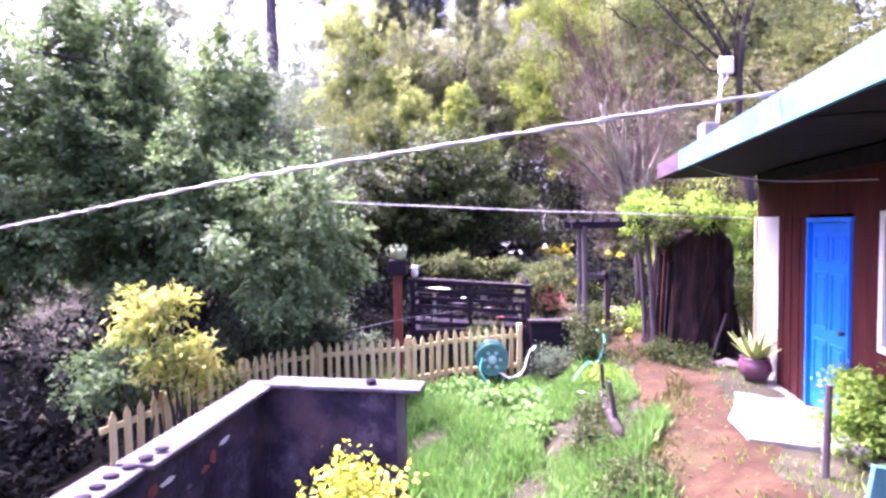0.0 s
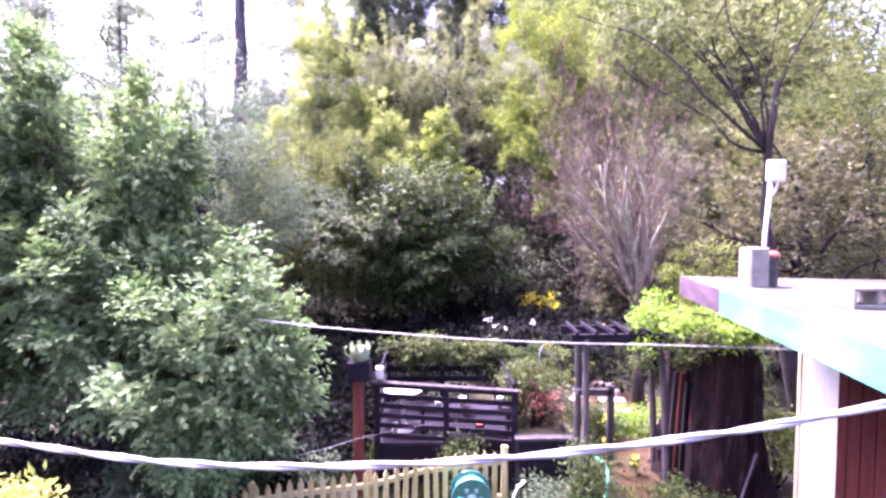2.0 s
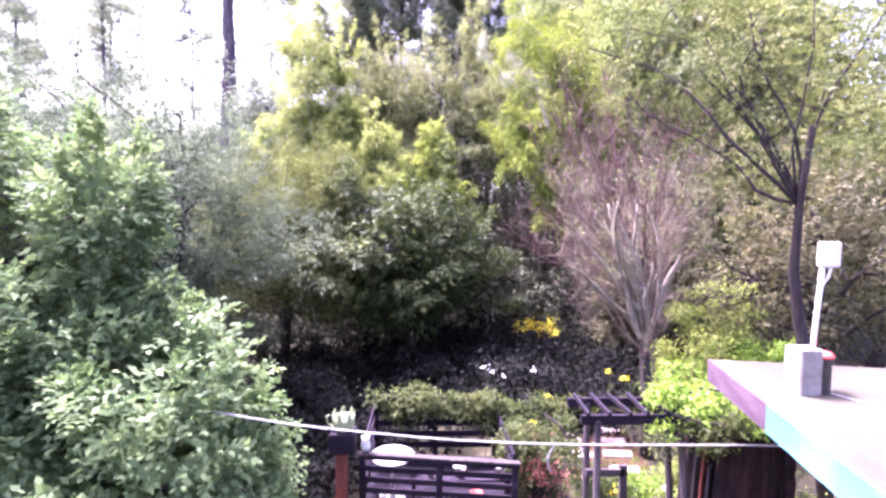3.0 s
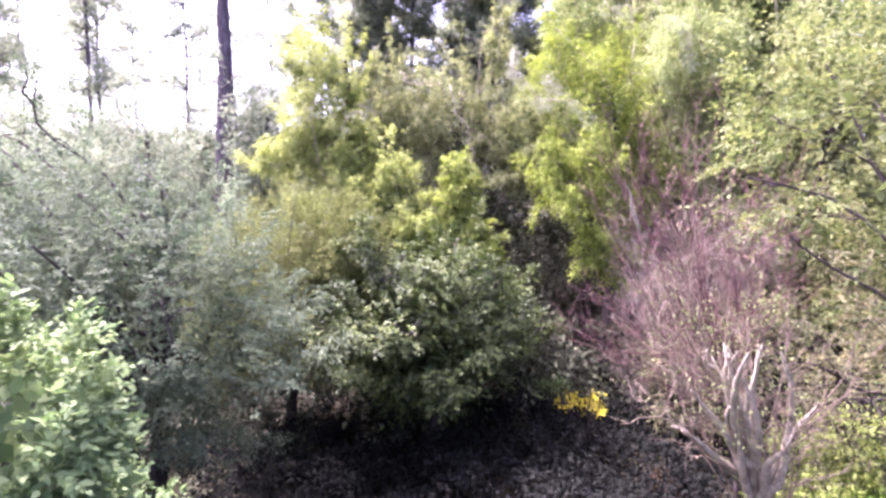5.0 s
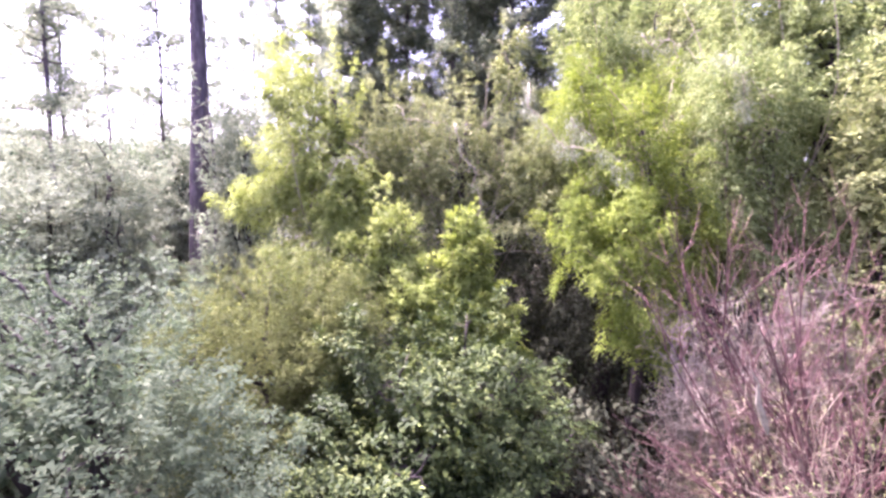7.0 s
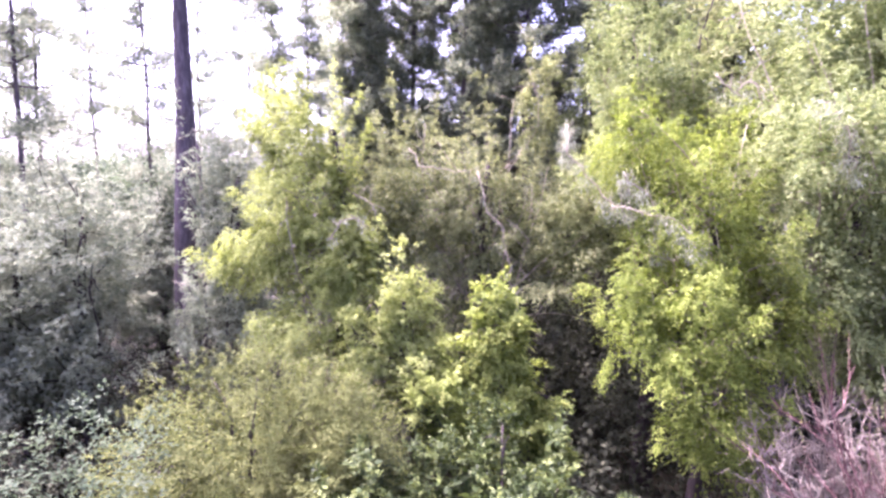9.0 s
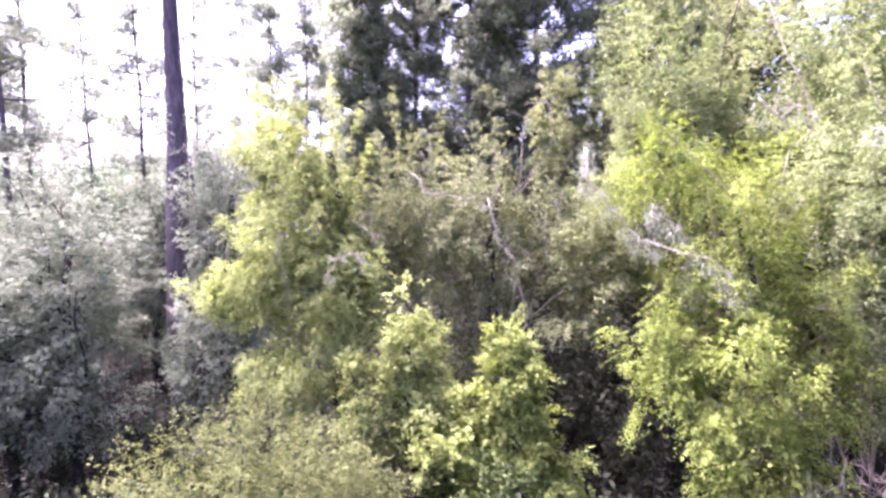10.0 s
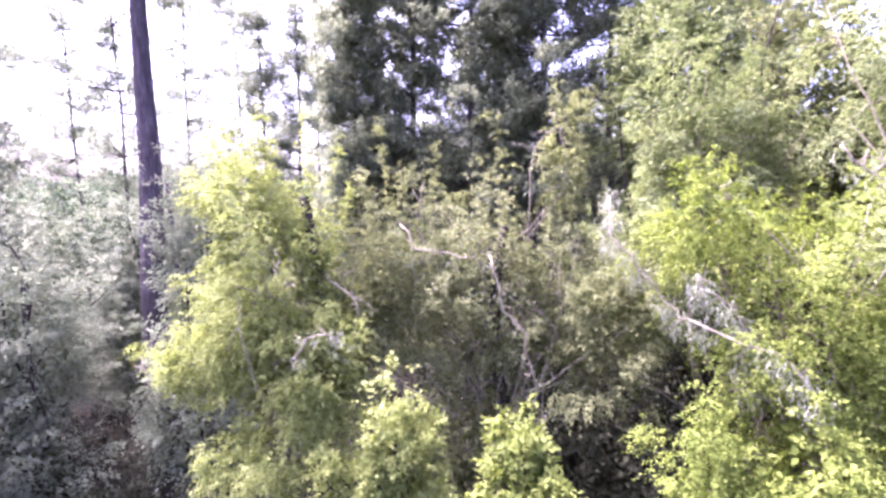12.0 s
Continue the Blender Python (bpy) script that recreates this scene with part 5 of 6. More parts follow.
def pine(label, base, h, r, lean, seed, first=0.5, reach=2.6, needles=True, group="pines", dense=1.0, whorls=13, mat=None):
    """A tall pine: bare lower trunk with dead stubs, whorls of boughs with needle clumps above."""
    rng = np.random.default_rng(seed)
    t = thing("pine", label, "tree", base, group)
    pts = [Vector((lean[0] * h * (i / 8) ** 1.2 + 0.06 * rng.normal(), lean[1] * h * i / 8, -0.3 + (h + 0.3) * i / 8)) for i in range(9)]
    rad = [r * (1.25 if i == 0 else 1) * (1 - 0.75 * i / 8) + 0.02 for i in range(9)]
    part("trunk", Buf().tube(pts, rad, 10, True, 0.2, rng), M_PINEBARK, t, smooth=True)

    def at(f):
        k = min(7, int(f * 8))
        return pts[k].lerp(pts[k + 1], f * 8 - k)

    for k in range(7):
        f = 0.12 + (first - 0.1) * rng.random()
        d = Vector(directions(rng, 1, 0.0)[0])
        d.z = 0.25 * rng.random()
        part("dead_stub", Buf().tube(bent(rng, at(f), at(f) + d * rng.uniform(0.5, 1.5), -0.05, 0.1, 3), [0.05, 0.035, 0.02, 0.008], 5), M_LICHEN, t)
    rows = []
    for w in range(whorls):
        f = first + (0.98 - first) * (w + rng.random() * 0.6) / whorls
        buf = Buf()
        for b in range(6 if dense > 1.3 else 5):
            if dense < 1.3 and rng.random() < 0.3:
                continue
            a = rng.random() * 6.28
            L = reach * (1.05 - (f - first) / (1.02 - first) * 0.75) * (rng.uniform(0.6, 1.15) if dense > 1.3 else rng.uniform(0.35, 1.3))
            end = at(f) + Vector((math.cos(a) * L, math.sin(a) * L, 0.12 * L + (0.15 if dense > 1.3 else 0.4) * rng.normal()))
            lp = bent(rng, at(f), end, -0.06, 0.08, 4)
            buf.tube(lp, [0.05, 0.04, 0.03, 0.02, 0.008], 5)
            for q in lp[2:]:
                for _ in range(2 if dense > 1.3 else 3):
                    sp = 0.25 if dense > 1.3 else 0.38
                    rows.append((q.x + sp * rng.normal(), q.y + sp * rng.normal(), q.z + 0.1 + 0.6 * sp * rng.normal(), (0.45 if dense > 1.3 else 0.22) * rng.uniform(0.7, 1.3), 0.7))
        part("bough", buf, M_PINEBARK, t)
    me = leaf_mesh("needles", *foliage(rng, rows, int(9 * dense), 8, 0.3, 0.13, 0.3, 0.0, 0.19, 1.3 if dense > 1.3 else 0.0), mat or L_PINE)
    tagged(part("needles", me, mat or L_PINE, t), kind="stuff")
    return t


pine("tall pine with a thick purple-brown trunk", g3(-11.3, 32.0), 30, 0.58, (0.012, 0), 201, 0.74, 3.2)
# far needles take the haze-paled leaf colour, as no haze is drawn
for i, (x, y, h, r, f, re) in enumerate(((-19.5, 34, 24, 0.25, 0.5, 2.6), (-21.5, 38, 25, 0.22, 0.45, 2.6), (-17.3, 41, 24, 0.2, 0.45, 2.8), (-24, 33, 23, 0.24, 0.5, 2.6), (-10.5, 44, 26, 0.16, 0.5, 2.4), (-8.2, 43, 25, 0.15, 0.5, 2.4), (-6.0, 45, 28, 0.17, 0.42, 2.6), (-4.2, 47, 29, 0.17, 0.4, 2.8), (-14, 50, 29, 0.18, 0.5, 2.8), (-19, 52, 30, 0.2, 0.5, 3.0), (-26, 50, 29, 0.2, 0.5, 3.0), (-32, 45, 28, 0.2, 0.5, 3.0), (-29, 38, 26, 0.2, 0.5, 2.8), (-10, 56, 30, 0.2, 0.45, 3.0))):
    pine("slender distant pine with needles coloured paler for haze", g3(x, y), h, r * 0.6, (0.01 * math.sin(i * 3), 0), 210 + i, f, re, group="background pines", mat=L_HAZEPALE, whorls=11, dense=0.5)
for i, (x, y, h, re) in enumerate(((-3.9, 36.5, 25, 2.6), (-1.2, 37, 27, 3.0), (1.5, 36, 28, 4.2), (4.5, 35, 28, 4.2), (7.9, 36, 30, 4.0), (11.8, 36, 30, 3.2), (15.8, 38, 30, 3.6), (3.2, 40, 31, 3.2))):
    pine("dark dense pine behind the oaks", g3(x, y), h, 0.2, (0.0, 0), 230 + i, 0.25, re, group="dark pines", dense=1.5, whorls=26)

# low woods that close the view between the trunks
rng = np.random.default_rng(77)
rows = []
for k in range(1500):
    x = rng.uniform(-85, 45)
    y = rng.uniform(38, 84)
    top = 12.0 + 0.13 * max(0, y - 48) if x < -4 else 14.0
    rows.append((x, y, gz(x, y) + top * (rng.uniform(0.75, 1.0) if k % 2 else rng.random()), rng.uniform(1.0, 1.9), 0.85))
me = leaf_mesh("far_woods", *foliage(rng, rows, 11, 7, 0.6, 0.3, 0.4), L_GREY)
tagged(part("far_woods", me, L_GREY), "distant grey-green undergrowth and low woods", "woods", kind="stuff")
# undergrowth fills the shaded gaps, with the shade in its leaf colour
rows = []
for k in range(900):
    x, y = rng.uniform(-16, 15), rng.uniform(17.5, 33)
    rows.append((x, y, gz(x, y) + (3.0 + 0.22 * max(0, y - 21)) * rng.random(), rng.uniform(0.45, 0.9), 0.8))
for k in range(520):
    x, y = rng.uniform(-1, 12), rng.uniform(24.5, 35)
    rows.append((x, y, gz(x, y) + 9.5 * rng.random() ** 0.8, rng.uniform(0.6, 1.1), 0.85))
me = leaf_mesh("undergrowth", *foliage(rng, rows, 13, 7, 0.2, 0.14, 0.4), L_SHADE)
tagged(part("undergrowth", me, L_SHADE), "leafy undergrowth with woodland shade put into its colour", "undergrowth", kind="stuff")

# ground cover added where deep shade lies; its colour carries that shade
rows = []
for k in range(700):
    x, y = rng.uniform(-19, -4.2), rng.uniform(3.5, 15)
    rows.append((x, y, gz(x, y) + 1.8 * rng.random(), rng.uniform(0.35, 0.65), 0.8))
for k in range(420):
    x, y = rng.uniform(-7, 4.2), rng.uniform(12.0, 20.5)
    rows.append((x, y, gz(x, y) + 0.8 * rng.random(), rng.uniform(0.3, 0.45), 0.8))
for k in range(900):
    x, y = rng.uniform(-50, -8), rng.uniform(18, 42)
    rows.append((x, y, gz(x, y) + (2.0 + 0.16 * (y - 18)) * rng.random(), rng.uniform(0.7, 1.2), 0.8))
for k in range(170):
    x, y = rng.uniform(-5, -0.9), rng.uniform(9.2, 12.4)
    rows.append((x, y, gz(x, y) + 0.35 * rng.random(), rng.uniform(0.25, 0.4), 0.8))
for k in range(460):
    x, y = rng.uniform(-4.5, 8), rng.uniform(12.2, 19)
    rows.append((x, y, gz(x, y) + 0.55 * rng.random(), rng.uniform(0.3, 0.5), 0.8))
me = leaf_mesh("ivy", *foliage(rng, rows, 16, 8, 0.125, 0.13, 0.4, 0.0, 0.5, 0.9), L_DEEPSHADE)
tagged(part("ivy", me, L_DEEPSHADE), "low leafage coloured near black to stand in for deep shade", "ivy", kind="stuff")

# ---- bare tree with lichen ----
rng = np.random.default_rng(55)
LT = Vector(g3(4.62, 11.35))
bare = thing("bare_tree", "half-dead tree with pale lichen-covered limbs and bare twigs", "tree", LT)
tp = [Vector((0, 0, -0.3)), Vector((0.0, 0, 0.8)), Vector((-0.05, 0, 1.7)), Vector((-0.12, 0.05, 2.5)), Vector((-0.3, 0.0, 3.1))]
part("trunk", Buf().tube(tp, [0.13, 0.10, 0.095, 0.10, 0.07], 9, True, 0.3, rng), M_BARK, bare, smooth=True)
for k in range(17):
    e = Vector((rng.uniform(-1.25, -0.45), rng.uniform(-1.15, -0.2), rng.uniform(3.8, 4.9)))
    if k % 3 == 2:
        e = Vector((rng.uniform(-1.9, 0.15), rng.uniform(-0.9, 0.3), rng.uniform(3.7, 4.7)))
    s = tp[3].lerp(tp[2], rng.random() * 0.7)
    lp = bent(rng, s, e, 0.05, 0.12, 8)
    part("lichen_limb", Buf().tube(lp, [0.055, 0.052, 0.05, 0.046, 0.042, 0.036, 0.03, 0.02, 0.009], 7, True, 0.6, rng), M_LICHEN, bare, smooth=True)
TT = Vector(g3(5.9, 13.7))
twiggy = thing("twiggy_tree", "leafless tree with a haze of fine reddish twigs", "tree", TT)
tw = [Vector((0, 0, -0.3)), Vector((0.05, 0, 1.0)), Vector((-0.15, 0.0, 2.4)), Vector((-0.4, 0.0, 3.7))]
part("trunk", Buf().tube(tw, [0.12, 0.10, 0.085, 0.06], 8, True, 0.3, rng), M_BARK, twiggy, smooth=True)
for k in range(36):
    an = radians((rng.uniform(92, 132), rng.uniform(98, 126), rng.uniform(132, 176), rng.uniform(62, 100))[k % 4])
    reach = (rng.uniform(2.8, 5.3), rng.uniform(3.4, 5.3), rng.uniform(2.0, 3.9), rng.uniform(2.6, 4.8))[k % 4]
    e = tw[3] + Vector((math.cos(an) * reach, rng.uniform(-1.4, 1.2), math.sin(an) * reach))
    s = tw[2].lerp(tw[3], rng.random())
    lp = bent(rng, s, e, -0.08, 0.09, 8)
    buf = Buf().tube(lp, [0.028, 0.024, 0.021, 0.018, 0.015, 0.012, 0.010, 0.007, 0.004], 5)
    for j in range(2, 8):
        for _ in range(2):
            d = (lp[j] - lp[j - 1]).normalized() * 0.7 + Vector(directions(rng, 1, 0.35)[0]) * 0.65
            L = rng.uniform(0.4, 1.1)
            q = bent(rng, lp[j], lp[j] + d * L, -0.05, 0.12, 4)
            buf.tube(q, [0.008, 0.0065, 0.005, 0.004, 0.0025], 4, False)
            for w in (1, 2, 3):
                d2 = d.normalized() * 0.6 + Vector(directions(rng, 1, 0.3)[0]) * 0.8
                buf.tube([q[w], q[w] + d2 * 0.22, q[w] + d2 * 0.42 + Vector((0, 0, 0.05))], [0.004, 0.003, 0.002], 3, False)
    part("twig_spray", buf, M_TWIG, twiggy)
for k in range(28):
    a = rng.uniform(0, 6.28)
    e = Vector((-0.6 + math.cos(a) * rng.uniform(0.5, 1.9), math.sin(a) * 1.1 - 0.2, rng.uniform(3.9, 6.5)))
    lp = bent(rng, tp[2].lerp(tp[4], rng.random()), e, -0.05, 0.12, 7)
    buf = Buf().tube(lp, [0.02, 0.018, 0.015, 0.012, 0.01, 0.008, 0.005, 0.003], 5)
    for j in range(2, 8):
        for _ in range(2):
            d = (lp[j] - lp[j - 1]).normalized() * 0.6 + Vector(directions(rng, 1, 0.2)[0]) * 0.7
            q = bent(rng, lp[j], lp[j] + d * rng.uniform(0.25, 0.75), -0.04, 0.14, 4)
            buf.tube(q, [0.008, 0.0065, 0.005, 0.0035, 0.002], 4, False)
            for w in (1, 2, 3):
                d2 = d.normalized() * 0.5 + Vector(directions(rng, 1, 0.1)[0]) * 0.8
                buf.tube([q[w], q[w] + d2 * 0.18, q[w] + d2 * 0.36], [0.004, 0.003, 0.0018], 3, False)
    part("twig_spray", buf, M_TANTWIG, bare)
rows = [(rng.uniform(-1.7, 1.0), rng.uniform(-1.0, 0.6), rng.uniform(2.9, 5.8), 0.32, 1.2) for _ in range(46)]
me = leaf_mesh("foliage", *foliage(rng, rows, 10, 6, 0.05, 0.1, -0.2, 0.3, 0.35, 0.6), L_PALE)
tagged(part("foliage", me, L_PALE, bare), kind="stuff")
rows = [(rng.uniform(-2.6, 1.6), rng.uniform(-1.2, 1.2), rng.uniform(2.6, 7.4), 0.35, 1.2) for _ in range(40)]
me = leaf_mesh("foliage", *foliage(rng, rows, 8, 6, 0.055, 0.12, -0.2, 0.3, 0.35, 0.7), L_DULL)
tagged(part("foliage", me, L_DULL, twiggy), kind="stuff")
part("snag_stem", Buf().tube(bent(rng, (0.1, 0.5, 3.0), (-1.9, 0.23, 6.2), -0.05, 0.05, 6), [0.010, 0.009, 0.008, 0.007, 0.007, 0.006, 0.006], 5), M_TANTWIG, bare)
part("snag", Buf().tube([(-1.9, 0.23, 6.18), (-1.97, 0.21, 6.34), (-2.06, 0.18, 6.52), (-2.1, 0.16, 6.72), (-2.22, 0.12, 6.9)], [0.008, 0.032, 0.026, 0.014, 0.004], 7, True, 0.7, rng), M_LICHEN, bare, "broken pale snag")

# leafless thicket of greyish twigs on the slope behind the house
rng = np.random.default_rng(77)
BT = Vector(g3(7.1, 17.9))
thicket = thing("bare_thicket", "leafless thicket of tangled greyish pink twigs on the slope", "shrub", BT)
for k in range(60):
    foot = Vector((rng.uniform(-0.9, 0.9), rng.uniform(-0.4, 0.4), -0.15))
    top = Vector((rng.uniform(-2.2, 2.6), rng.uniform(-1.1, 0.9), rng.uniform(3.4, 6.2)))
    top.z += 0.25 * top.x
    lp = bent(rng, foot, top, -0.08, 0.10, 8)
    buf = Buf().tube(lp, [0.026, 0.022, 0.019, 0.016, 0.013, 0.010, 0.008, 0.006, 0.003], 5)
    for j in range(3, 9):
        for _ in range(6):
            d = (lp[j] - lp[j - 1]).normalized() * 0.35 + Vector(directions(rng, 1, 0.2)[0]) * 0.8
            q = bent(rng, lp[j], lp[j] + d * rng.uniform(0.4, 0.95), -0.05, 0.16, 4)
            buf.tube(q, [0.009, 0.008, 0.006, 0.005, 0.003], 4, False)
            for w in (1, 2, 3, 4):
                d2 = d.normalized() * 0.3 + Vector(directions(rng, 1, 0.1)[0]) * 0.9
                buf.tube([q[w], q[w] + d2 * 0.2, q[w] + d2 * 0.4 + Vector((0, 0, 0.04))], [0.006, 0.005, 0.003], 3, False)
    part("twig_spray", buf, M_GREYTWIG, thicket)

# a dead pole and a leaning stem at the foot of the big pine
rng = np.random.default_rng(66)
dp = thing("dead_pole", "thin dead standing trunk beside the tall pine", "tree", g3(-11.0, 33.2))
zt = 12.2 - gz(-11.0, 33.2)
part("trunk", Buf().tube(bent(rng, (0, 0, -0.2), (-0.15, 0, zt), 0, 0.02, 8), [0.13 - 0.008 * k for k in range(9)], 8, True, 0.2, rng), M_PINEBARK, dp, smooth=True)
for k in range(5):
    a = rng.uniform(0, 6.28)
    z = zt * rng.uniform(0.5, 0.95)
    part("dead_stub", Buf().tube(bent(rng, (-0.1, 0, z), (-0.1 + math.cos(a), math.sin(a), z + 0.3 * rng.normal()), 0, 0.1, 3), [0.035, 0.028, 0.02, 0.008], 5), M_LICHEN, dp)
ls = thing("leaning_trunk", "dark slender trunk leaning beside the tall pine", "tree", g3(-10.75, 30.7))
part("trunk", Buf().tube(bent(rng, (0.05, 0, -0.3), (-0.15, 0.3, 8.6), 0, 0.03, 8), [0.19 - 0.015 * k for k in range(9)], 9, True, 0.2, rng), M_PINEBARK, ls, smooth=True)

# pale dead branches in the oaks
for i, pts in enumerate(([(2.67, 22.08, 11.53), (2.57, 21.71, 10.80), (2.94, 21.35, 10.24), (3.40, 20.79, 9.51), (4.14, 19.51, 9.32), (4.41, 19.14, 8.77)],
                         [(-3.2, 21.7, 8.7), (-2.9, 21.5, 9.1), (-2.5, 21.4, 9.2), (-2.2, 21.4, 9.0)],
                         [(-1.3, 23.2, 11.0), (-0.7, 22.7, 10.5), (0.2, 22.4, 10.4)],
                         [(0.5, 22.6, 10.4), (0.9, 22.2, 9.2), (1.3, 22.0, 8.0), (1.5, 21.9, 6.8)],
                         [(4.9, 19.6, 12.2), (5.2, 19.4, 11.8), (5.5, 19.3, 12.0), (5.7, 19.3, 11.6)],
                         [(-11.2, 31.6, 12.1), (-10.1, 30.7, 12.3), (-9.6, 30.5, 12.2), (-8.6, 30.4, 11.6)],
                         [(-11.2, 31.8, 9.1), (-10.2, 31.0, 9.8), (-9.6, 31.0, 10.2)],
                         [(-11.0, 31.8, 9.5), (-10.4, 31.2, 9.9), (-9.9, 31.0, 10.3)],
                         [(-10.9, 29.8, 6.3), (-9.6, 27.6, 6.6), (-9.1, 27.4, 6.5)],
                         [(3.5, 20.5, 10.3), (3.8, 20.2, 9.9), (4.1, 20.1, 9.4), (4.2, 20.1, 8.6)],
                         [(6.6, 19.0, 11.6), (7.0, 18.7, 11.0), (7.1, 18.6, 10.3)])):
    rng = np.random.default_rng(300 + i)
    b = thing("dead_branch", "bare white lichen-covered branch in an oak", "branch", pts[0], "dead branches")
    o = Vector(pts[0])
    q = [Vector(p) - o for p in pts]
    fine = [q[0]]
    for a, b2 in zip(q, q[1:]):
        fine += bent(rng, a, b2, 0.03, 0.2, 4)[1:]
    q = fine
    n = len(q)
    part("branch_stem", Buf().tube(q, [(0.02 if i == 0 else 0.013) * (1 - 0.7 * k / n) + 0.005 for k in range(n)], 6, True, 0.4, rng), M_LICHEN, b, smooth=True)
    for k in range(1, n):
        if rng.random() < 0.2:
            continue
        d = Vector(directions(rng, 1, 0.1)[0])
        s = q[k].lerp(q[k - 1], rng.random())
        part("side_twig", Buf().tube(bent(rng, s, s + d * rng.uniform(0.15, 0.42), 0, 0.15, 3), [0.011, 0.009, 0.006, 0.003], 4), M_LICHEN, b)
    me = leaf_mesh("lichen", *foliage(rng, [(p.x, p.y, p.z - 0.08, 0.16, 1.2) for p in q[::2]], 34 if i in (0, 9, 10) else 4, 5, 0.12, 0.07, -0.3, 0.9, 0.11), L_LICHEN)
    tagged(part("lichen", me, L_LICHEN, b), kind="stuff")

# ---- shrubs, vines and garden plants ----
shrub("yellow_shrub", "tall shrub with yellow and green autumn leaves by the fence", g3(-3.2, 5.6), (-3.25, 5.6, 0.93), (0.36, 0.3, 0.24), 20, 0.12, 16, 8, 0.10, L_BUSHY, 401, up=-0.1, aspect=0.36)
shrub("yellow_shrub", "lower shrub with yellow and green autumn leaves by the fence", g3(-2.85, 5.5), (-2.8, 5.5, 0.40), (0.34, 0.26, 0.28), 18, 0.13, 14, 8, 0.10, L_BUSHY, 421, up=-0.1, aspect=0.36)
shrub("green_shrub", "grey-green leafy shrub at the fence", g3(-3.75, 5.9), (-3.75, 5.8, 0.05), (0.55, 0.5, 0.5), 22, 0.2, 24, 8, 0.08, L_NEAR, 402, group="fence shrubs")
shrub("green_shrub", "mid-green leafy shrub hanging over the fence", g3(-2.5, 6.6), (-2.95, 6.4, -0.3), (0.3, 0.4, 0.3), 14, 0.16, 20, 8, 0.08, L_YG, 403, group="fence shrubs")
shrub("green_shrub", "grey-green leafy shrub behind the fence", g3(-3.4, 7.9), (-3.2, 7.8, 0.1), (0.9, 0.5, 0.5), 30, 0.22, 24, 8, 0.08, L_GREY, 404, group="fence shrubs")
shrub("green_shrub", "grey-green leafy shrub behind the fence", g3(-2.2, 8.8), (-2.2, 8.8, 0.0), (0.8, 0.5, 0.5), 26, 0.22, 24, 8, 0.08, L_GREY, 405, group="fence shrubs")
# added shrubs hide lit ground; their leaf colour is darkened for shade
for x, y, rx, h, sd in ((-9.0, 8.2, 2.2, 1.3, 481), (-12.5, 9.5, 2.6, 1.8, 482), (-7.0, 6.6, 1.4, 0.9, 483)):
    shrub("shade_shrub", "shrub with leaves coloured near black for the shade under the trees", g3(x, y), (x, y, gz(x, y) + h * 0.75), (rx, rx * 0.6, h), 46, 0.42, 20, 8, 0.12, L_DEEPSHADE, sd, group="shade shrubs")
shrub("yellow_bush", "bush with large yellow leaves inside the half wall", g3(-0.35, 3.1), (-0.4, 3.15, 0.02), (0.22, 0.18, 0.3), 16, 0.085, 16, 7, 0.05, L_SUNNY, 406, aspect=0.7)
shrub("door_shrub", "bright green dense shrub by the door", g3(4.0, 4.35), (4.05, 4.35, 0.12), (0.42, 0.4, 0.42), 26, 0.16, 30, 8, 0.06, L_LIME, 407)
shrub("lime_bush", "lime-green feathery bush behind the roof", g3(6.7, 11.7), (6.7, 11.7, 1.0), (0.75, 0.6, 0.75), 40, 0.24, 30, 9, 0.06, L_LIME, 408)
shrub("lime_bush", "green leafy bush on the slope", g3(6.3, 12.4), (6.3, 12.3, 1.2), (1.3, 0.8, 1.4), 60, 0.3, 26, 9, 0.085, L_YG, 409)
shrub("flower_bush", "bush with bright yellow flowers in the shade", g3(4.0, 17.2), (4.0, 17.2, 0.9), (0.75, 0.3, 0.22), 12, 0.13, 10, 5, 0.07, L_FLOWER, 410)
shrub("red_shrub", "red-brown leafy plant beside the terrace", g3(2.25, 9.9), (2.25, 9.8, 0.3), (0.35, 0.35, 0.4), 16, 0.14, 14, 6, 0.055, L_RED, 411)
shrub("path_shrub", "grey-green shrub with small pale flowers by the path", g3(2.45, 7.95), (2.5, 7.9, 0.08), (0.28, 0.34, 0.6), 22, 0.11, 14, 7, 0.055, L_VINE, 412)
shrub("path_shrub", "grey-green shrub by the timber bed", g3(1.95, 8.3), (1.9, 8.2, -0.45), (0.3, 0.2, 0.25), 16, 0.12, 16, 7, 0.055, L_GREY, 413)
shrub("bank_shrub", "green leafy plant at the fence foot", g3(0.9, 8.75), (0.85, 8.75, -0.2), (0.3, 0.2, 0.3), 16, 0.12, 16, 7, 0.06, L_VINE, 414)
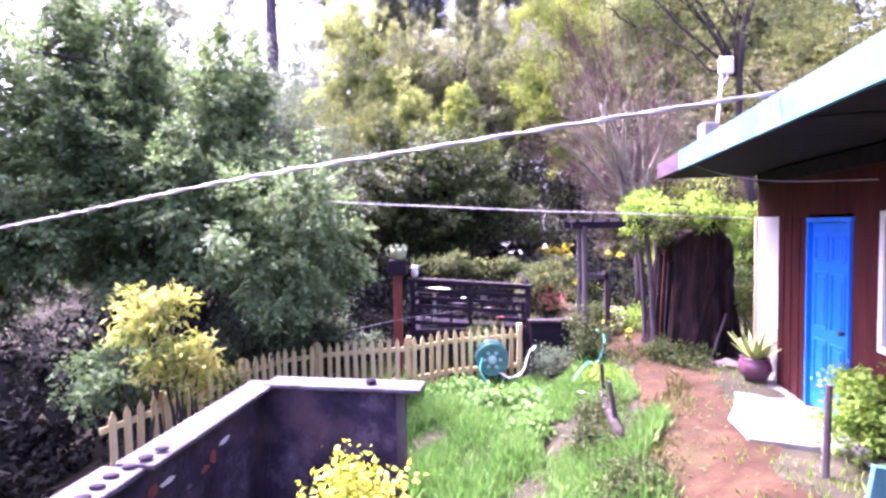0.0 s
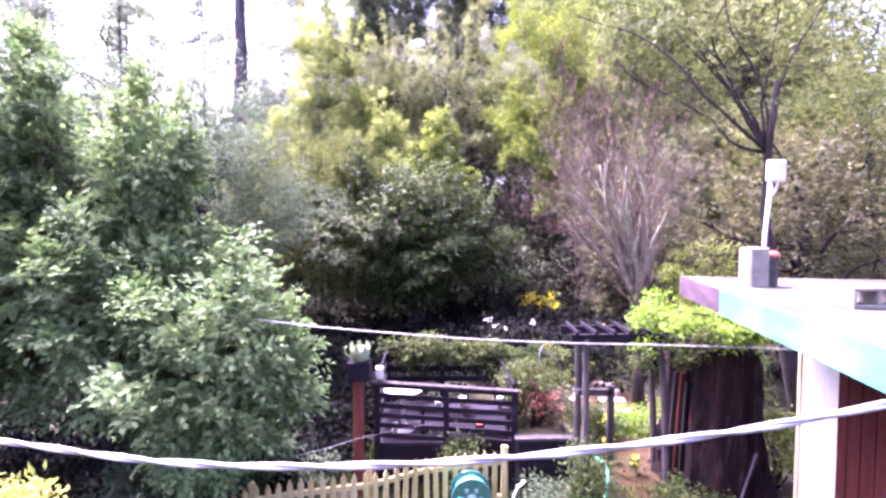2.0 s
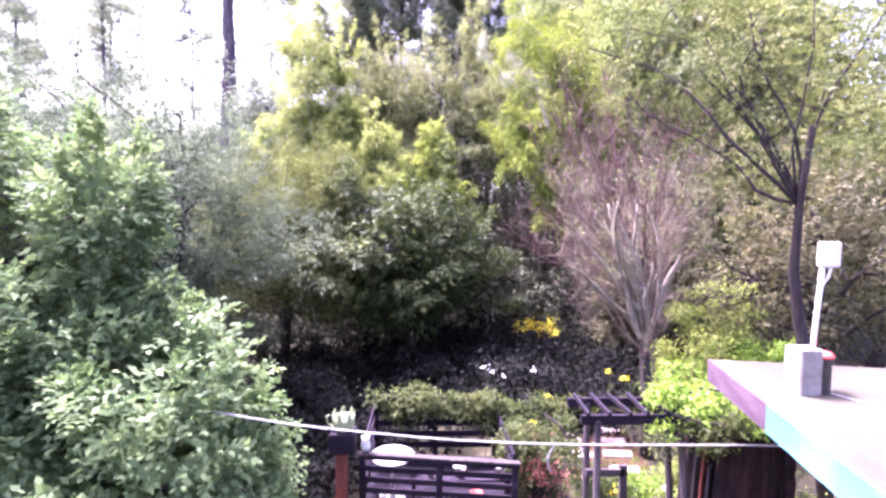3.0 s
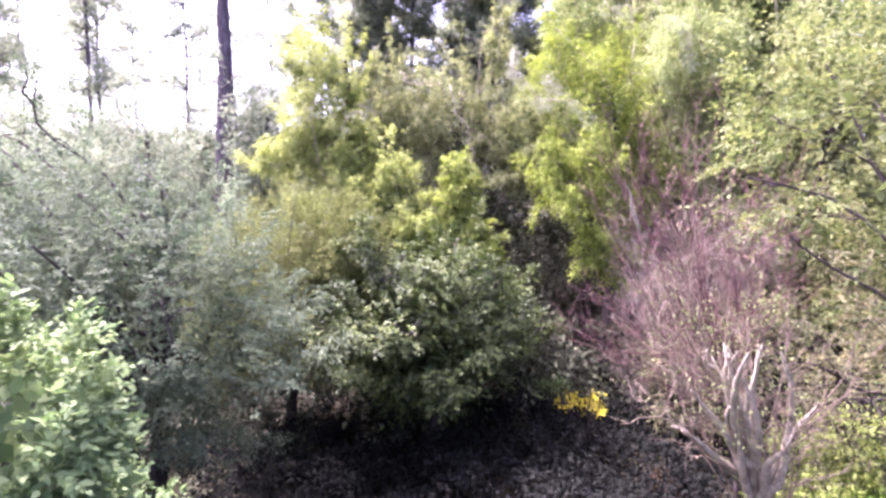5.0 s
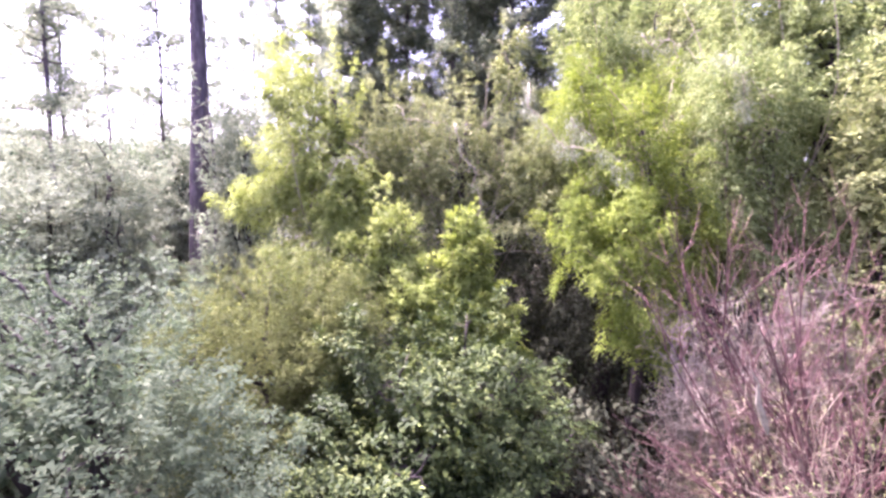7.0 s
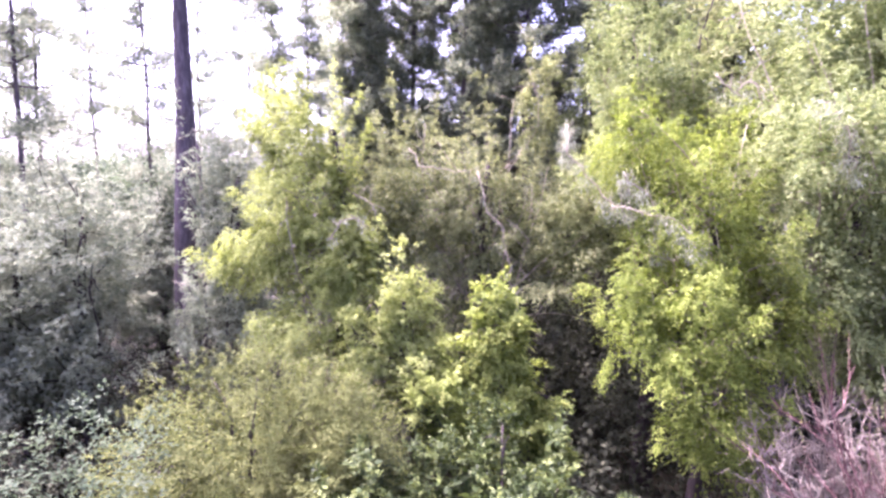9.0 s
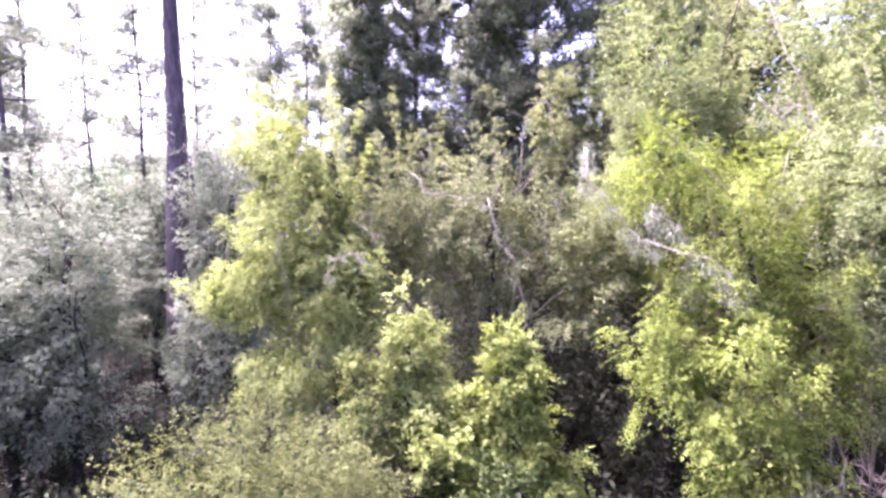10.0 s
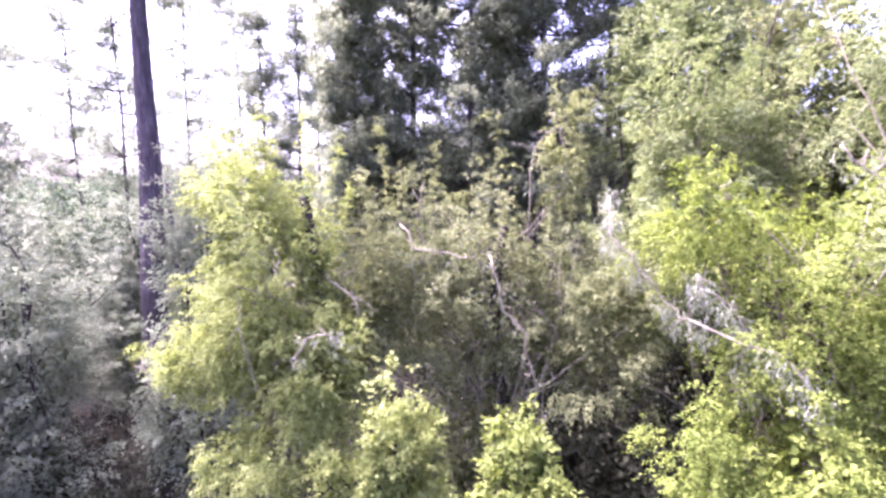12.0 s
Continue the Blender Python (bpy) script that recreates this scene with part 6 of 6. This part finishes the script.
for i, (x, y, z, rx, rz, m) in enumerate(((3.58, 7.7, -0.18, 0.24, 0.11, L_VINE), (3.8, 7.35, -0.2, 0.22, 0.09, L_VINE), (2.5, 7.0, -0.35, 0.2, 0.14, L_LIME), (2.2, 6.2, -0.5, 0.2, 0.14, L_VINE), (1.95, 5.5, -0.66, 0.22, 0.08, L_VINE),
                                            (2.05, 4.5, -0.58, 0.25, 0.08, L_VINE), (3.2, 9.6, 0.0, 0.3, 0.3, L_VINE), (3.9, 9.9, -0.1, 0.3, 0.25, L_LIME), (4.7, 10.2, 0.0, 0.3, 0.3, L_YG), (2.4, 11.3, 0.2, 0.5, 0.4, L_VINE), (3.4, 12.6, 0.1, 0.7, 0.4, L_YG), (5.4, 12.8, 0.1, 0.5, 0.5, L_VINE), (5.1, 8.0, 0.3, 0.3, 0.6, L_YG), (5.3, 9.2, 0.4, 0.5, 0.7, L_VINE), (4.9, 9.9, 0.2, 0.4, 0.5, L_YG))):
    shrub("garden_plant", "low leafy green garden plant", g3(x, y), (x, y, z), (rx, rx, rz), 16, 0.12, 22, 7, 0.055, m, 430 + i, "plant", group="garden plants")


for i, (x, y, rx) in enumerate(((-1.3, 7.0, 0.3), (-0.6, 7.45, 0.34), (0.2, 7.7, 0.36), (0.8, 7.35, 0.3), (1.4, 7.2, 0.3), (-1.8, 6.5, 0.28), (1.2, 6.3, 0.26))):
    shrub("lawn_plant", "low broad-leaved green plant in the lawn", g3(x, y), (x, y, gz(x, y) + 0.09), (rx, rx * 0.8, 0.09), 14, 0.1, 14, 6, 0.07, L_GRASS, 470 + i, "plant", stems=3, aspect=0.7, group="lawn plants")


def vine(name, label, line, r, per, seed, mat, leaf=0.07, lobes_r=0.16, hang=0.3):
    """Leafy vine that lies along a line of points and hangs from it."""
    rng = np.random.default_rng(seed)
    t = thing(name, label, "vine", line[0])
    o = Vector(line[0])
    q = [Vector(p) - o for p in line]
    part("vine_stem", Buf().tube(q, 0.015, 5), M_BARK, t)
    rows = []
    for a, b in zip(q, q[1:]):
        for _ in range(per):
            p = a.lerp(b, rng.random()) + Vector((rng.normal() * r, rng.normal() * r, rng.normal() * r * 0.5))
            p.z -= hang * rng.random() ** 2
            rows.append((*p, lobes_r * rng.uniform(0.6, 1.2), 0.8))
    me = leaf_mesh("foliage", *foliage(rng, rows, 22, 8, leaf, 0.06, 0.4, 0.1, 0.6), mat)
    tagged(part("foliage", me, mat, t), kind="stuff")
    return t


vine("terrace_vine", "dense green vine along the terrace's back rail", [(-0.4, 11.0, 1.02), (0.3, 11.0, 1.1), (1.0, 11.0, 1.0), (1.8, 10.9, 0.95), (2.6, 10.8, 0.85)], 0.14, 13, 501, L_VINE)
vine("terrace_vine", "green vine hanging over the terrace corner", [(1.9, 10.4, 0.85), (2.0, 10.1, 0.7), (2.1, 9.9, 0.5)], 0.16, 14, 502, L_VINE, hang=0.5)
vine("pergola_vine", "bright lime vine over the pergola and stump", [(3.45, 8.2, 2.05), (3.75, 8.1, 2.2), (4.2, 8.0, 2.15), (4.75, 8.0, 2.0)], 0.19, 11, 503, L_LIME, 0.06, 0.17, 0.4)
vine("hanging_vine", "sparse yellow-green vine hanging from the pergola", [(3.3, 7.9, 1.95), (3.6, 7.8, 1.9), (3.9, 7.7, 1.9)], 0.12, 3, 504, L_VINE, 0.06, 0.1, 0.5)
vine("yellow_vine", "sparse green vine beside the pergola", [(2.2, 9.6, 1.3), (2.4, 9.4, 1.2), (2.5, 9.3, 1.0)], 0.14, 5, 505, L_VINE, 0.06, 0.12, 0.4)

rng = np.random.default_rng(9)
for k in range(4):
    x, y = rng.uniform(1.4, 2.6), rng.uniform(11.2, 11.8)
    f = thing("white_flower", "tall white garden flower behind the terrace", "flower", g3(x, y), "white flowers")
    h = rng.uniform(1.2, 1.5) - gz(x, y)
    part("stalk", Buf().tube([(0, 0, -0.05), (0.02, 0, h * 0.5), (0, 0.02, h)], 0.006, 5), L_VINE, f)
    me = leaf_mesh("petals", *foliage(rng, [(0, 0.02, h, 0.04, 0.8)], 8, 2, 0.035, 0.02, 0.2, 0, 0.8), L_WHITEFLOWER)
    tagged(part("petals", me, L_WHITEFLOWER, f), kind="stuff")

for x, y, z in ((2.2, 10.25, 0.82), (2.32, 10.15, 0.66), (2.75, 9.7, 0.75), (4.3, 11.6, 1.15), (4.1, 11.9, 1.2), (3.05, 8.75, 0.1), (3.2, 9.3, 0.2), (2.6, 10.9, 1.05), (3.3, 8.4, 0.0)):
    f = thing("yellow_flower", "single yellow garden flower on a green stalk beside the path", "flower", g3(x, y), "yellow flowers")
    h = z - gz(x, y)
    part("stalk", Buf().tube([(0, 0, -0.05), (0.02, 0, h * 0.5), (0, 0.02, h)], 0.007, 5), L_VINE, f)
    me = leaf_mesh("petals", *foliage(rng, [(0, 0.02, h, 0.05, 0.8)], 9, 3, 0.05, 0.02, 0.2, 0, 0.8), L_FLOWER)
    tagged(part("petals", me, L_FLOWER, f), kind="stuff")
    me = leaf_mesh("foliage", *foliage(rng, [(0, 0, h * q, 0.07, 1.0) for q in (0.25, 0.5, 0.75)], 8, 3, 0.06, 0.03, 0.2, 0, 0.5), L_VINE)
    tagged(part("foliage", me, L_VINE, f), kind="stuff")

# ---- grass ----
rng = np.random.default_rng(31)


def grass(name, label, n, area, mat, h, keep=None):
    x = rng.uniform(area[0], area[1], n)
    y = rng.uniform(area[2], area[3], n)
    clump = np.sin(3.3 * x + 1.1) * np.sin(2.9 * y) + 0.7 * np.sin(7.1 * x - 4.3 * y)
    ok = rng.random(n) < 0.62 + 0.3 * clump
    if keep is not None:
        ok &= keep(x, y)
    x, y, clump = x[ok], y[ok], clump[ok]
    k = len(x)
    pos = np.column_stack([x, y, ground_z(x, y) - 0.01])
    axis = directions(rng, k) * 0.55 + np.array((0, 0, 1.0))
    normal = directions(rng, k)
    length = h * rng.uniform(0.5, 1.4, k) * (1 + 0.4 * clump)
    me = leaf_mesh(name, pos, axis, normal, length, 0.10 * length + 0.006, mat)
    return tagged(part(name, me, mat), label, "grass", kind="stuff")


def off_path(x, y):
    px = np.interp(y, pl[:, 1], pl[:, 0])
    bare = ((x - 1.75) / 0.5) ** 2 + ((y - 6.1) / 0.45) ** 2 < 1 + 0.4 * np.sin(9 * x + 7 * y)
    return (x < px - 0.5 + 0.2 * np.sin(5 * y)) & ~bare


grass("grass", "lush bright green lawn grass", 85000, (-0.9, 2.7, 1.5, 8.3), L_GRASS, 0.15, off_path)
grass("fence_grass", "rough green grass along the foot of the fence", 26000, (-2.9, -0.8, 4.15, 8.2), L_GRASS, 0.14)
grass("weeds", "sparse weeds along the path edge", 5000, (2.0, 4.4, 2.5, 12), L_LIME, 0.07, lambda x, y: np.abs(x - np.interp(y, pl[:, 1], pl[:, 0])) > 0.42)
grass("path_weeds", "scattered yellow-green weeds growing in the dirt path", 2600, (1.9, 3.3, 2.4, 7.0), L_LIME, 0.055, lambda x, y: (np.abs(x - np.interp(y, pl[:, 1], pl[:, 0]) + 0.15) < 0.45) & (np.sin(5.1 * x + 2.0 * y) * np.sin(3.7 * y - 2.2 * x) > 0.25))
grass("dry_grass", "thin dry brownish grass growing on the dirt path", 9000, (1.6, 3.4, 2.0, 8.0), L_STRAW, 0.085, lambda x, y: (np.abs(x - np.interp(y, pl[:, 1], pl[:, 0]) + 0.22) < 0.36 + 0.12 * np.sin(4.1 * y)) & (np.sin(4.3 * x + 1.7 * y) + np.sin(2.9 * y - 5.2 * x) > -0.3))
rng = np.random.default_rng(37)
lx, ly = rng.uniform(1.7, 4.2, 900), rng.uniform(2.0, 9.0, 900)
near = np.abs(lx - np.interp(ly, pl[:, 1], pl[:, 0])) < 0.7
lx, ly = lx[near], ly[near]
lay = directions(rng, len(lx)) * np.array((1, 1, 0.12))
me = leaf_mesh("fallen_leaves", np.column_stack([lx, ly, ground_z(lx, ly) + 0.022]), lay, directions(rng, len(lx)) * 0.25 + np.array((0, 0, 1.0)), rng.uniform(0.03, 0.07, len(lx)), rng.uniform(0.015, 0.03, len(lx)), L_STRAW)
tagged(part("fallen_leaves", me, L_STRAW), "dry brown leaves and bits scattered on the dirt path", "leaves", kind="stuff")
grass("bank_grass", "rough grass below the fence", 14000, (-6, 1.8, 8.4, 11), L_VINE, 0.16)
